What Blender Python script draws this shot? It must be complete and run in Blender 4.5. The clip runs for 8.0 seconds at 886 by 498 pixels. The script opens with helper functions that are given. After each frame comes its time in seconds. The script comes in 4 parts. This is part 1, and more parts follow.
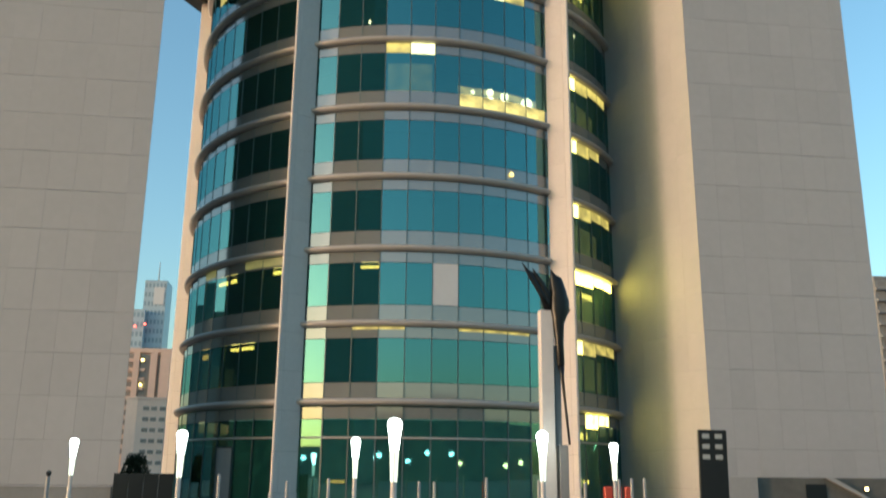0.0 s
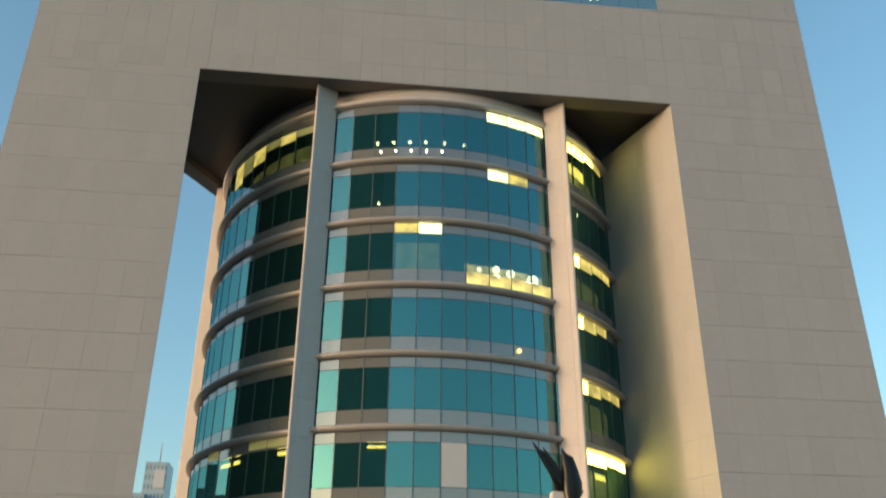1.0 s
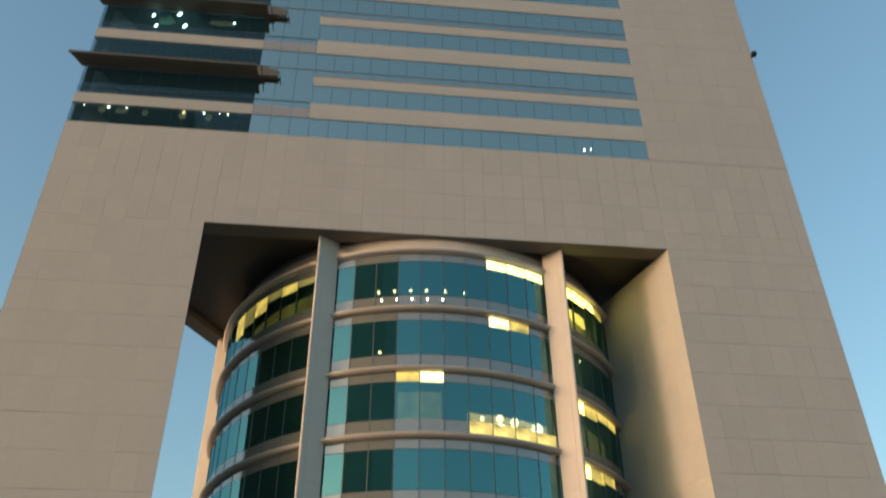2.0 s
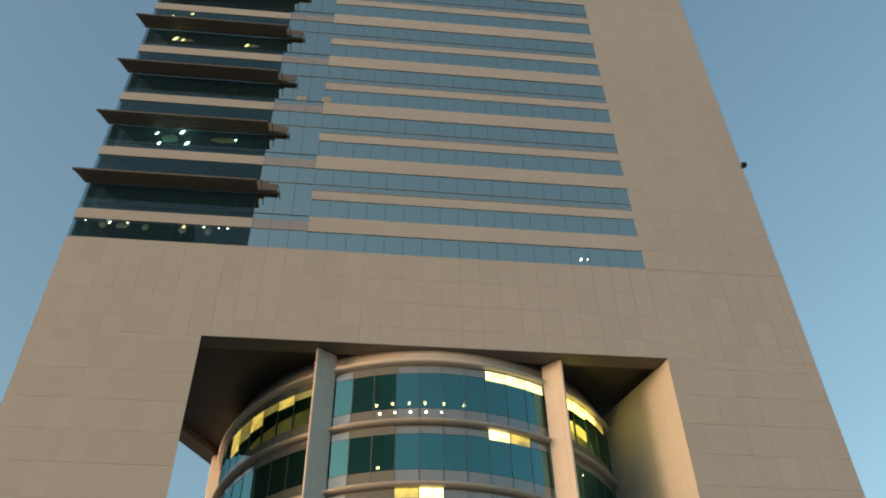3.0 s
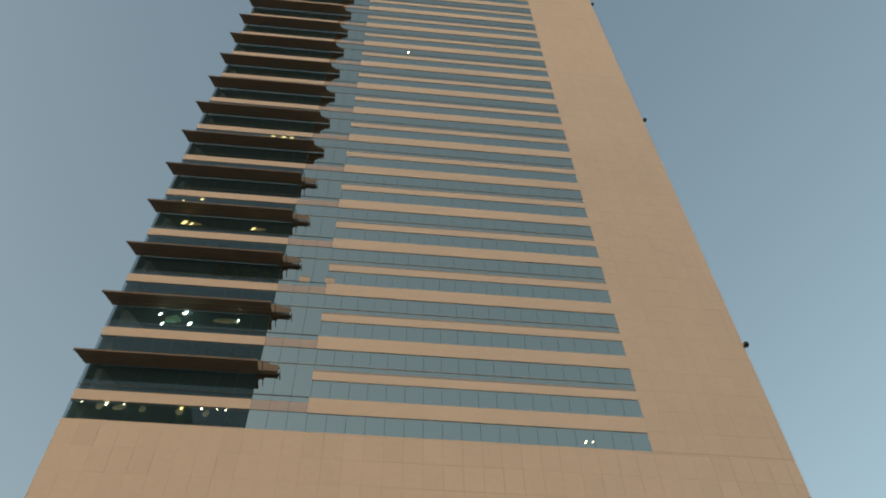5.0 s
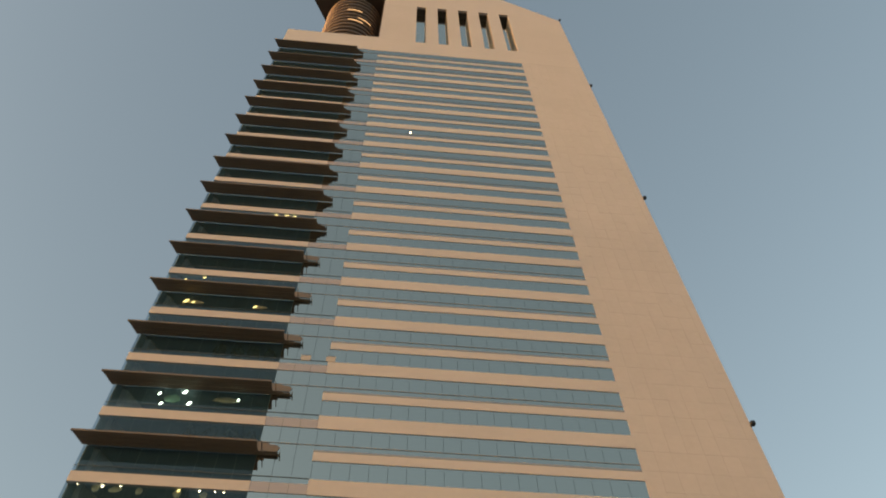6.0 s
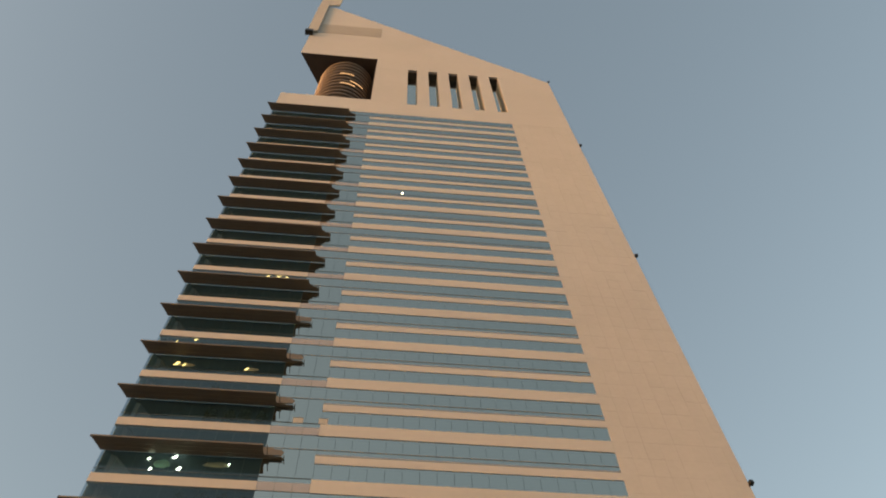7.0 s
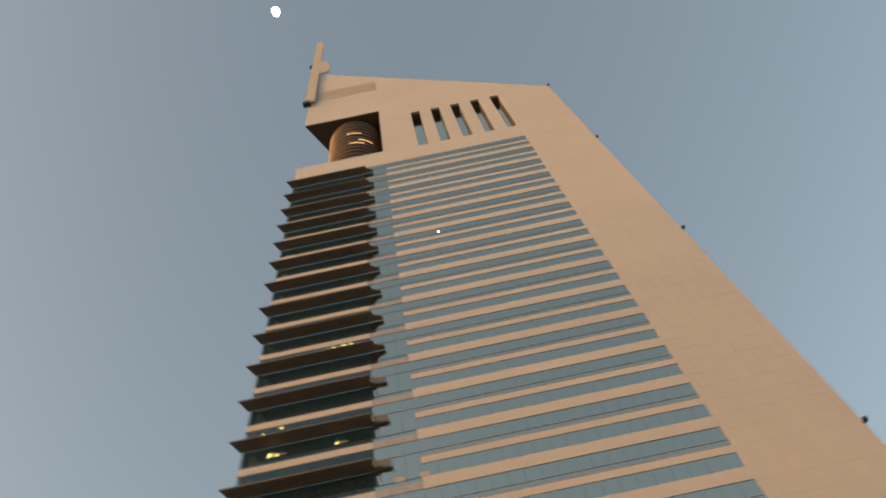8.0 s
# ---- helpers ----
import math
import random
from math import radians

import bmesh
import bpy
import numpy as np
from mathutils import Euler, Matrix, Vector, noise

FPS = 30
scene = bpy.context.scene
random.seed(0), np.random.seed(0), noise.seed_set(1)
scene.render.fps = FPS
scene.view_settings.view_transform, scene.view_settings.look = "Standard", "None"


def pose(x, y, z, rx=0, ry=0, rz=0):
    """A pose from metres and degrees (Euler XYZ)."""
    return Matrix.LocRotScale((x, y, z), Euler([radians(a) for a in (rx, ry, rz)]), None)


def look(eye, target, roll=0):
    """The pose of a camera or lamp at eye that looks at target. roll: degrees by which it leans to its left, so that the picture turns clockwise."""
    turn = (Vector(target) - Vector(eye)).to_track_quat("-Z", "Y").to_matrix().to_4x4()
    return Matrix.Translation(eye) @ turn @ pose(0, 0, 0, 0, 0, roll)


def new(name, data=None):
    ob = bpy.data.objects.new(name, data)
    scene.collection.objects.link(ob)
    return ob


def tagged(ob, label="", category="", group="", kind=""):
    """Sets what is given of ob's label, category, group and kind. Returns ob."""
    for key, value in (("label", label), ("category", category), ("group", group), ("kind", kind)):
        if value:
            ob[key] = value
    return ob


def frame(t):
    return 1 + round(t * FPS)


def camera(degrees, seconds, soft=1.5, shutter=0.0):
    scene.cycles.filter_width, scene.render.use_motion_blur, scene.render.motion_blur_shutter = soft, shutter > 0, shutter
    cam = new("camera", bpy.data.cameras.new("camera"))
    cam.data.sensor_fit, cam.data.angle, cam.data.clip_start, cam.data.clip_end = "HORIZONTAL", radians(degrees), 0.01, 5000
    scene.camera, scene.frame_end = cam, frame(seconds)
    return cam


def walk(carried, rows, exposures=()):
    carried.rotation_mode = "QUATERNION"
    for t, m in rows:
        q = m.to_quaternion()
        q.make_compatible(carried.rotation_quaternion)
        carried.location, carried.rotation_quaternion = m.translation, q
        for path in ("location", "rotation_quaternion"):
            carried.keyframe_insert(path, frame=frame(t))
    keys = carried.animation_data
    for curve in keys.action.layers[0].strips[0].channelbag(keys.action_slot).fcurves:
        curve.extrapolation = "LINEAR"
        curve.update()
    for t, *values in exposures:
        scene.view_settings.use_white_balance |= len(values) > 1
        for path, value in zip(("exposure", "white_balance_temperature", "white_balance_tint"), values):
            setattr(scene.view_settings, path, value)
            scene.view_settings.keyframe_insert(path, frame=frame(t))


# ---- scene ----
# The facade of the tower lies in the plane y = 50, with x to the right along it.
cam = camera(53.89, 8.0, soft=1.8, shutter=0.35)
EYE = (0.0, 0.0, 1.7)
TURN = [(0, -7.22, 14.49, -0.53), (0.5, -6.75, 20.20, -0.59), (1, -6.64, 26.07, -0.36), (1.5, -6.45, 30.68, -0.09),
        (2, -6.12, 35.76, 0.38), (2.2, -5.97, 38.39, 0.66), (3.3, -5.85, 44.10, 0.95), (3.5, -5.83, 45.25, 1.00),
        (4, -5.90, 49.45, 0.97), (4.5, -5.80, 52.37, 0.97), (5.8, -5.65, 58.95, 0.81), (6, -5.54, 59.95, 0.86),
        (6.5, -5.43, 61.60, 0.92), (7, -5.31, 63.87, 1.54), (7.2, -4.40, 64.72, 1.74), (7.4, -2.73, 65.21, 2.17),
        (7.6, -0.99, 65.56, 2.66), (7.8, 3.09, 65.88, 4.02), (7.9, 7.14, 66.36, 5.13), (8, 10.42, 66.94, 5.44)]
LIGHT = [(0, 1.61, 5500, -6), (1, 1.56, 5750, -5), (2, 1.56, 6250, -2), (4, 1.62, 7450, 2), (6, 1.91, 9150, 13), (8, 1.96, 9350, 15)]
walk(cam, [(t, pose(*EYE, 90 + p, r, y)) for t, y, p, r in TURN], LIGHT)

# ---- light: clear sky just after sunset, the glow low on the left ----
SUN_AZ, SUN_EL = radians(198), radians(5)     # from +x, counter-clockwise
world = bpy.data.worlds.new("dusk_sky")
scene.world = world
world.use_nodes = True
wn, wl = world.node_tree.nodes, world.node_tree.links
sky = wn.new("ShaderNodeTexSky")
sky.sky_type, sky.sun_disc = "NISHITA", False
sky.sun_elevation, sky.sun_rotation = SUN_EL, radians(90) - SUN_AZ
sky.air_density, sky.dust_density, sky.ozone_density = 1.0, 2.2, 1.4
wl.new(sky.outputs[0], wn["Background"].inputs[0])
wn["Background"].inputs[1].default_value = 0.15
glow = bpy.data.lights.new("sunset_glow", "SUN")
glow.energy, glow.angle, glow.color = 0.56, radians(9), (1.0, 0.55, 0.44)
sd = Vector((math.cos(SUN_AZ) * math.cos(SUN_EL), math.sin(SUN_AZ) * math.cos(SUN_EL), math.sin(SUN_EL)))
new("sunset_glow", glow).matrix_world = look(sd * 400, (0, 0, 0))


# ---- materials ----
def material(name):
    m = bpy.data.materials.new(name)
    m.use_nodes = True
    return m, m.node_tree.nodes, m.node_tree.links, m.node_tree.nodes["Principled BSDF"]


def surface(name, color, rough=0.6, metal=0.0, vary=0.12, grain=6.0, stain=0.25, bump=0.15, rand=0.0, spec=0.5):
    """A worn surface: fine grain, broad stains, and a shade of its own for each piece."""
    m, n, l, p = material(name)
    co = n.new("ShaderNodeTexCoord")
    mp = n.new("ShaderNodeMapping")
    l.new(co.outputs["Object"], mp.inputs[0])
    oi = n.new("ShaderNodeObjectInfo")
    sh = n.new("ShaderNodeVectorMath")
    sh.operation = "MULTIPLY_ADD"
    l.new(oi.outputs["Random"], sh.inputs[0])
    sh.inputs[1].default_value = (37, 53, 71)
    l.new(mp.outputs[0], sh.inputs[2])
    fine, broad = n.new("ShaderNodeTexNoise"), n.new("ShaderNodeTexNoise")
    fine.inputs["Scale"].default_value, fine.inputs["Detail"].default_value = grain, 6
    broad.inputs["Scale"].default_value, broad.inputs["Detail"].default_value = stain, 4
    for t in (fine, broad):
        l.new(sh.outputs[0], t.inputs["Vector"])
    geo = n.new("ShaderNodeNewGeometry")

    def mix(a, b, w):
        k = n.new("ShaderNodeMath")
        k.operation = "MULTIPLY_ADD"
        l.new(a, k.inputs[0])
        k.inputs[1].default_value = w
        if hasattr(b, "is_linked"):
            l.new(b, k.inputs[2])
        else:
            k.inputs[2].default_value = b
        return k.outputs[0]

    v = mix(fine.outputs["Fac"], 1.0 - vary * 0.5 - vary * 0.75 - rand * 0.5, vary)
    v = mix(broad.outputs["Fac"], v, vary * 1.5)
    v = mix(oi.outputs["Random"], v, rand * 0.5)
    v = mix(geo.outputs["Random Per Island"], v, rand * 0.5)
    mul = n.new("ShaderNodeVectorMath")
    mul.operation = "SCALE"
    mul.inputs[0].default_value = color
    l.new(v, mul.inputs["Scale"])
    l.new(mul.outputs[0], p.inputs["Base Color"])
    p.inputs["Roughness"].default_value, p.inputs["Metallic"].default_value = rough, metal
    p.inputs["Specular IOR Level"].default_value = spec
    if bump:
        b = n.new("ShaderNodeBump")
        b.inputs["Strength"].default_value, b.inputs["Distance"].default_value = bump, 0.02
        l.new(fine.outputs["Fac"], b.inputs["Height"])
        l.new(b.outputs[0], p.inputs["Normal"])
    return m


def glazing(name, gloss, see, dark, power, floor_gloss, rough=0.02, body_mix=0.12):
    """Glass: gloss by Fresnel over a coating's floor of gloss; the rest is see-through tint and a dark body."""
    m, n, l, p = material(name)
    n.remove(p)
    out = n["Material Output"]
    gl, tr, di = n.new("ShaderNodeBsdfGlossy"), n.new("ShaderNodeBsdfTransparent"), n.new("ShaderNodeBsdfDiffuse")
    gl.inputs["Color"].default_value, gl.inputs["Roughness"].default_value = (*gloss, 1), rough
    tr.inputs["Color"].default_value = (*see, 1)
    di.inputs["Color"].default_value = (*dark, 1)
    body = n.new("ShaderNodeMixShader")
    body.inputs[0].default_value = body_mix
    l.new(tr.outputs[0], body.inputs[1])
    l.new(di.outputs[0], body.inputs[2])
    lw = n.new("ShaderNodeLayerWeight")
    lw.inputs[0].default_value = 0.5
    fr = n.new("ShaderNodeMath")
    fr.operation = "POWER"
    l.new(lw.outputs["Facing"], fr.inputs[0])
    fr.inputs[1].default_value = power
    fl = n.new("ShaderNodeMath")
    fl.operation = "MULTIPLY_ADD"
    l.new(fr.outputs[0], fl.inputs[0])
    fl.inputs[1].default_value, fl.inputs[2].default_value = 1 - floor_gloss, floor_gloss
    no = n.new("ShaderNodeTexNoise")
    no.inputs["Scale"].default_value = 0.35
    co = n.new("ShaderNodeTexCoord")
    l.new(co.outputs["Object"], no.inputs["Vector"])
    bu = n.new("ShaderNodeBump")
    bu.inputs["Strength"].default_value, bu.inputs["Distance"].default_value = 0.12, 0.02
    l.new(no.outputs["Fac"], bu.inputs["Height"])
    l.new(bu.outputs[0], gl.inputs["Normal"])
    top = n.new("ShaderNodeMixShader")
    l.new(fl.outputs[0], top.inputs[0])
    l.new(body.outputs[0], top.inputs[1])
    l.new(gl.outputs[0], top.inputs[2])
    l.new(top.outputs[0], out.inputs["Surface"])
    return m


def lit(name, color, strength, uneven=0.0):
    m, n, l, p = material(name)
    if uneven:
        no, co, k = n.new("ShaderNodeTexNoise"), n.new("ShaderNodeTexCoord"), n.new("ShaderNodeMapRange")
        no.inputs["Scale"].default_value, no.inputs["Detail"].default_value = 1.3, 3
        l.new(co.outputs["Object"], no.inputs["Vector"])
        l.new(no.outputs["Fac"], k.inputs["Value"])
        k.inputs["From Min"].default_value, k.inputs["From Max"].default_value = 0.35, 0.65
        k.inputs["To Min"].default_value, k.inputs["To Max"].default_value = strength * (1 - uneven), strength * (1 + uneven)
    p.inputs["Base Color"].default_value = (0.25, 0.23, 0.17, 1)
    p.inputs["Emission Color"].default_value = (*color, 1)
    p.inputs["Emission Strength"].default_value = strength
    if uneven:
        l.new(k.outputs[0], p.inputs["Emission Strength"])
    return m


CLAD = surface("pale_cladding", (0.412, 0.397, 0.395), 0.6, 0, 0.12, 2.0, 0.10, 0.08, 0.06)
JOINT = surface("joint_grey", (0.16, 0.15, 0.14), 0.8, 0, 0.2, 5, 0.5, 0.1)
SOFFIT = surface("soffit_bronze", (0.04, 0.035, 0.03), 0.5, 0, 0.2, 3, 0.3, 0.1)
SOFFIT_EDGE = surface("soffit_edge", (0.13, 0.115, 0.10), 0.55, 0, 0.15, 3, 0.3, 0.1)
SHADE = surface("sunshade_bronze", (0.15, 0.122, 0.098), 0.5, 0.3, 0.25, 8, 0.6, 0.1, 0.1)
STONE = surface("column_stone", (0.56, 0.51, 0.48), 0.5, 0, 0.14, 4, 0.3, 0.1, 0.05)
RING = surface("ring_metal", (0.42, 0.38, 0.35), 0.45, 0.2, 0.12, 4, 0.3, 0.1)
FRIT = surface("fritted_glass", (0.20, 0.195, 0.18), 0.06, 0, 0.10, 3, 0.4, 0.0, 0.08, 0.5)
FRIT.node_tree.nodes["Principled BSDF"].inputs["IOR"].default_value = 2.5
CORE = surface("dark_interior", (0.022, 0.045, 0.05), 0.9, 0, 0.3, 1, 0.2, 0)
LOBBY_WALL = surface("teal_lobby_wall", (0.15, 0.215, 0.235), 0.9, 0, 0.3, 1, 0.2, 0)
MULLION = surface("mullion_grey", (0.10, 0.12, 0.12), 0.4, 0.4, 0.2, 6, 0.5, 0)
COPPER = surface("copper_bands", (0.15, 0.118, 0.10), 0.5, 0.3, 0.3, 5, 0.4, 0.1, 0.2)
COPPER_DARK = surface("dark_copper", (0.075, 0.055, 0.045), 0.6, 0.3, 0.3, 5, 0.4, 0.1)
LOUVRE = surface("louvre_grey", (0.36, 0.34, 0.32), 0.6, 0, 0.15, 6, 0.5, 0.1)
BLACK = surface("black_metal", (0.012, 0.013, 0.012), 0.4, 0.2, 0.3, 8, 0.5, 0.1)
BRONZE = surface("dark_bronze", (0.018, 0.017, 0.016), 0.35, 0.5, 0.3, 10, 1.0, 0.3)
WHITE_STONE = surface("white_stone", (0.66, 0.60, 0.55), 0.6, 0, 0.12, 6, 0.8, 0.15)
GREY_STONE = surface("grey_stone", (0.24, 0.23, 0.22), 0.7, 0, 0.18, 5, 0.6, 0.2)
DARK_STONE = surface("dark_ramp_stone", (0.12, 0.113, 0.098), 0.75, 0, 0.4, 3, 0.7, 0.25)
PAVING = surface("paving", (0.21, 0.195, 0.18), 0.8, 0, 0.2, 2, 0.05, 0.2)
LEAF = surface("leaf", (0.045, 0.062, 0.03), 0.7, 0, 0.4, 3, 0.8, 0.0, 0.5)
BARK = surface("bark", (0.08, 0.06, 0.045), 0.9, 0, 0.4, 12, 2, 0.5)
BEIGE = surface("beige_render", (0.66, 0.47, 0.37), 0.8, 0, 0.15, 1, 0.1, 0.1)
PALE_RENDER = surface("pale_render", (0.80, 0.60, 0.49), 0.8, 0, 0.15, 1, 0.1, 0.1)
# pale because the haze of distance is mixed into the colour
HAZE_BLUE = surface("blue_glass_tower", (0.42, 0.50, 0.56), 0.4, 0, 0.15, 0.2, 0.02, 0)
# window colour lightened to carry distance haze
FAR_GLASS = surface("far_window", (0.25, 0.22, 0.20), 0.25, 0, 0.3, 1, 0.2, 0, 0.3)
DARK_BLOCK = surface("dark_building", (0.20, 0.24, 0.22), 0.6, 0, 0.3, 0.3, 0.05, 0)
OFFICE_BLOCK = surface("office_stone", (0.23, 0.28, 0.25), 0.6, 0, 0.3, 0.3, 0.05, 0)
# haze painted into the far towers' windows
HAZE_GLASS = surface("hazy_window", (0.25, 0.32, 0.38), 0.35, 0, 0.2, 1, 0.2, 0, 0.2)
ICON = surface("sign_square", (0.30, 0.32, 0.32), 0.5, 0, 0.1, 8, 1, 0, 0.1)
BAND_GLASS = surface("glazed_band", (0.30, 0.275, 0.27), 0.05, 0, 0.08, 3, 0.3, 0.0, 0.05)
BAND_GLASS.node_tree.nodes["Principled BSDF"].inputs["IOR"].default_value = 2.1
LINING = surface("grey_slot_lining", (0.21, 0.20, 0.19), 0.6, 0, 0.15, 4, 0.4, 0.1)
RED = surface("red_plastic", (0.5, 0.06, 0.03), 0.5, 0, 0.15, 6, 1, 0)
BLIND = surface("white_blind", (0.62, 0.60, 0.60), 0.8, 0, 0.06, 4, 0.5, 0)
COATED = glazing("coated_glass", (0.70, 0.71, 0.63), (0.10, 0.14, 0.15), (0.02, 0.04, 0.05), 5.0, 0.80)
CLEAR = glazing("clear_glass", (0.80, 0.90, 0.92), (0.80, 0.89, 0.94), (0.03, 0.07, 0.09), 3.8, 0.03, 0.02, 0.2)
SLOT_GLASS = glazing("slot_glass", (0.86, 0.86, 0.76), (0.10, 0.14, 0.15), (0.10, 0.11, 0.11), 5.0, 0.82, 0.08)
TEAL = glazing("teal_glass", (0.185, 0.40, 0.415), (0.95, 0.95, 0.78), (0.025, 0.11, 0.09), 5.0, 0.55, 0.02, 0.2)
LIT_WARM = lit("warm_light", (1.0, 0.72, 0.16), 3.4)
LIT_STRIP = lit("yellow_strip_light", (1.0, 0.72, 0.14), 1.8, 0.5)
LIT_FULL = lit("strong_strip_light", (1.0, 0.72, 0.11), 3.2, 0.5)
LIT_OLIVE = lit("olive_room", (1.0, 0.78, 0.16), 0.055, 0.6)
LAMP_BLADE = lit("lamp_blade", (1.0, 0.92, 0.66), 0.62)
LIT_ROOM_IN = lit("lit_room_inner", (1.0, 0.68, 0.18), 0.75, 0.7)
LIT_PANE = lit("lit_pane", (1.0, 0.82, 0.34), 0.85, 0.35)
LIT_ROOM = lit("lit_room", (1.0, 0.68, 0.13), 0.22, 0.6)
# emission that stands in for lamplight falling indoors
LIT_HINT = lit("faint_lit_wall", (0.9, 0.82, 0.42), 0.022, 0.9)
OFFICE_CEILING = surface("office_ceiling", (0.17, 0.25, 0.29), 0.9, 0, 0.15, 2, 0.3, 0)
# likewise painted lamplight, in green and amber
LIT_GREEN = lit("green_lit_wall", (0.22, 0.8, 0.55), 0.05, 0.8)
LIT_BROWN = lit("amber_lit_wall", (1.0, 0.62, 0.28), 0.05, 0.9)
# the lobby's green light, painted into its wall as emission
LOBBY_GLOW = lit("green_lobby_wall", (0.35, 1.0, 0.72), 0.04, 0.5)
LIT_GOLD = lit("gold_strip_light", (1.0, 0.68, 0.16), 0.32, 0.6)
LIT_WHITE = lit("white_light", (1.0, 0.90, 0.62), 5.0)
LIT_AMBER = lit("amber_room", (1.0, 0.62, 0.14), 1.1)
AMBER_GLOBE = lit("amber_globe", (1.0, 0.62, 0.22), 6.0)
LOBBY_ = lit("lobby_lamp", (1.0, 0.74, 0.30), 1.3)
LIT_DIM = lit("dim_copper_light", (1.0, 0.60, 0.32), 0.24)
LIT_FAINT = lit("faint_room", (0.9, 0.75, 0.25), 0.18, 0.35)
LIT_COOL = lit("cool_light", (0.75, 1.0, 0.9), 5.0)
LAMP_HEAD = lit("lamp_glow", (1.0, 0.95, 0.84), 4.0)
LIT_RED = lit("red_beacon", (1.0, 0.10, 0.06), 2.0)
MOONLIT = lit("moon_face", (1.0, 0.96, 0.88), 6.0)


# ---- building blocks ----
def part(name, bm, mat, parent=None, label="", kind=""):
    me = bpy.data.meshes.new(name)
    bm.to_mesh(me)
    bm.free()
    me.materials.append(mat)
    ob = new(name, me)
    if parent:
        ob.parent = parent
    return tagged(ob, label, kind=kind)


def thing(name, label, category, at=(0, 0, 0), group="", kind=""):
    ob = new(name)
    ob.matrix_basis = pose(*at)
    ob.empty_display_size = 0.2
    return tagged(ob, label, category, group, kind)


def box(bm, x0, x1, y0, y1, z0, z1):
    v = [bm.verts.new(c) for c in ((x0, y0, z0), (x1, y0, z0), (x1, y1, z0), (x0, y1, z0), (x0, y0, z1), (x1, y0, z1), (x1, y1, z1), (x0, y1, z1))]
    for f in ((3, 2, 1, 0), (4, 5, 6, 7), (0, 1, 5, 4), (1, 2, 6, 5), (2, 3, 7, 6), (3, 0, 4, 7)):
        bm.faces.new([v[i] for i in f])
    return bm


def prism(bm, poly, z0, z1):
    """A plan polygon (counter-clockwise) raised from z0 to z1; z1 may be a function of x."""
    lo = [bm.verts.new((x, y, z0)) for x, y in poly]
    hi = [bm.verts.new((x, y, z1(x) if callable(z1) else z1)) for x, y in poly]
    bm.faces.new(lo[::-1])
    bm.faces.new(hi)
    for i in range(len(poly)):
        j = (i + 1) % len(poly)
        bm.faces.new((lo[i], lo[j], hi[j], hi[i]))
    return bm


def slab(bm, poly, y0, y1):
    """An elevation polygon in x and z (counter-clockwise seen from -y), from y0 back to y1."""
    fr = [bm.verts.new((x, y0, z)) for x, z in poly]
    bk = [bm.verts.new((x, y1, z)) for x, z in poly]
    bm.faces.new(fr)
    bm.faces.new(bk[::-1])
    for i in range(len(poly)):
        j = (i + 1) % len(poly)
        bm.faces.new((fr[j], fr[i], bk[i], bk[j]))
    return bm


def lathe(bm, profile, segments=48, cx=0.0, cy=0.0, smooth=True):
    """A closed or open profile of (radius, z) turned about a vertical axis."""
    rows = []
    for r, z in profile:
        rows.append([bm.verts.new((cx + r * math.sin(2 * math.pi * i / segments), cy - r * math.cos(2 * math.pi * i / segments), z)) for i in range(segments)])
    for a, b in zip(rows, rows[1:]):
        for i in range(segments):
            j = (i + 1) % segments
            bm.faces.new((a[i], a[j], b[j], b[i])).smooth = smooth
    return bm


def bevelled(bm, width, segments=1):
    bmesh.ops.bevel(bm, geom=bm.edges[:], offset=width, segments=segments, affect="EDGES")
    return bm


def B():
    return bmesh.new()


# ---- ground ----
bm = B()
box(bm, -2500, 2500, -2500, 2500, -1, 0)
tagged(part("ground", bm, PAVING, None, "pale stone paved plaza reaching the horizon", "structure"), category="ground")

# ---- the tower ----
L, E, OL, OR = -22.74, 33.58, -11.23, 22.20     # facade edges and the edges of the great opening
APEX = (5.42, 98.8)
CEIL, WIN0, WTOP = 39.1, 47.85, 160.98
MOD = 7.42
tower = thing("tower", "tall pale-clad triangular office tower with banded glass and an open base", "tower", (0, 0, 0))


def left_x(y):
    return L + (y - 50) * 0.57735


def right_x(y):
    return E - (y - 50) * 0.57735


def roof(x):
    return 193.8 + (E - x) * 1.195


# legs
bm = prism(B(), [(L + 0.1, 50.06), (OL - 0.05, 50.06), (-16.95, 59.9)], 0, CEIL)
left_leg = part("left_leg", bm, JOINT, tower)
bm = prism(B(), [(OR + 0.1, 50.06), (E - 0.1, 50.06), (28.8, 58.2), (19.45, 58.2)], 0, CEIL)
right_leg = part("right_leg", bm, JOINT, tower)
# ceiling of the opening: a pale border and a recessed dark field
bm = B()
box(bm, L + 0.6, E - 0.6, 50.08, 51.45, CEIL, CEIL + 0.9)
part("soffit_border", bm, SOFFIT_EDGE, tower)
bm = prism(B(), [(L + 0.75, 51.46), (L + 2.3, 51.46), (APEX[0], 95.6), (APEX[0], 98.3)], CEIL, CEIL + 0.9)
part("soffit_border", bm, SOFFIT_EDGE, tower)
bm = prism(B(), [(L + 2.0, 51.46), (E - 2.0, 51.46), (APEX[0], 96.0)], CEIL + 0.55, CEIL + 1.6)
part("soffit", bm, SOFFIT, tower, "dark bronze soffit")
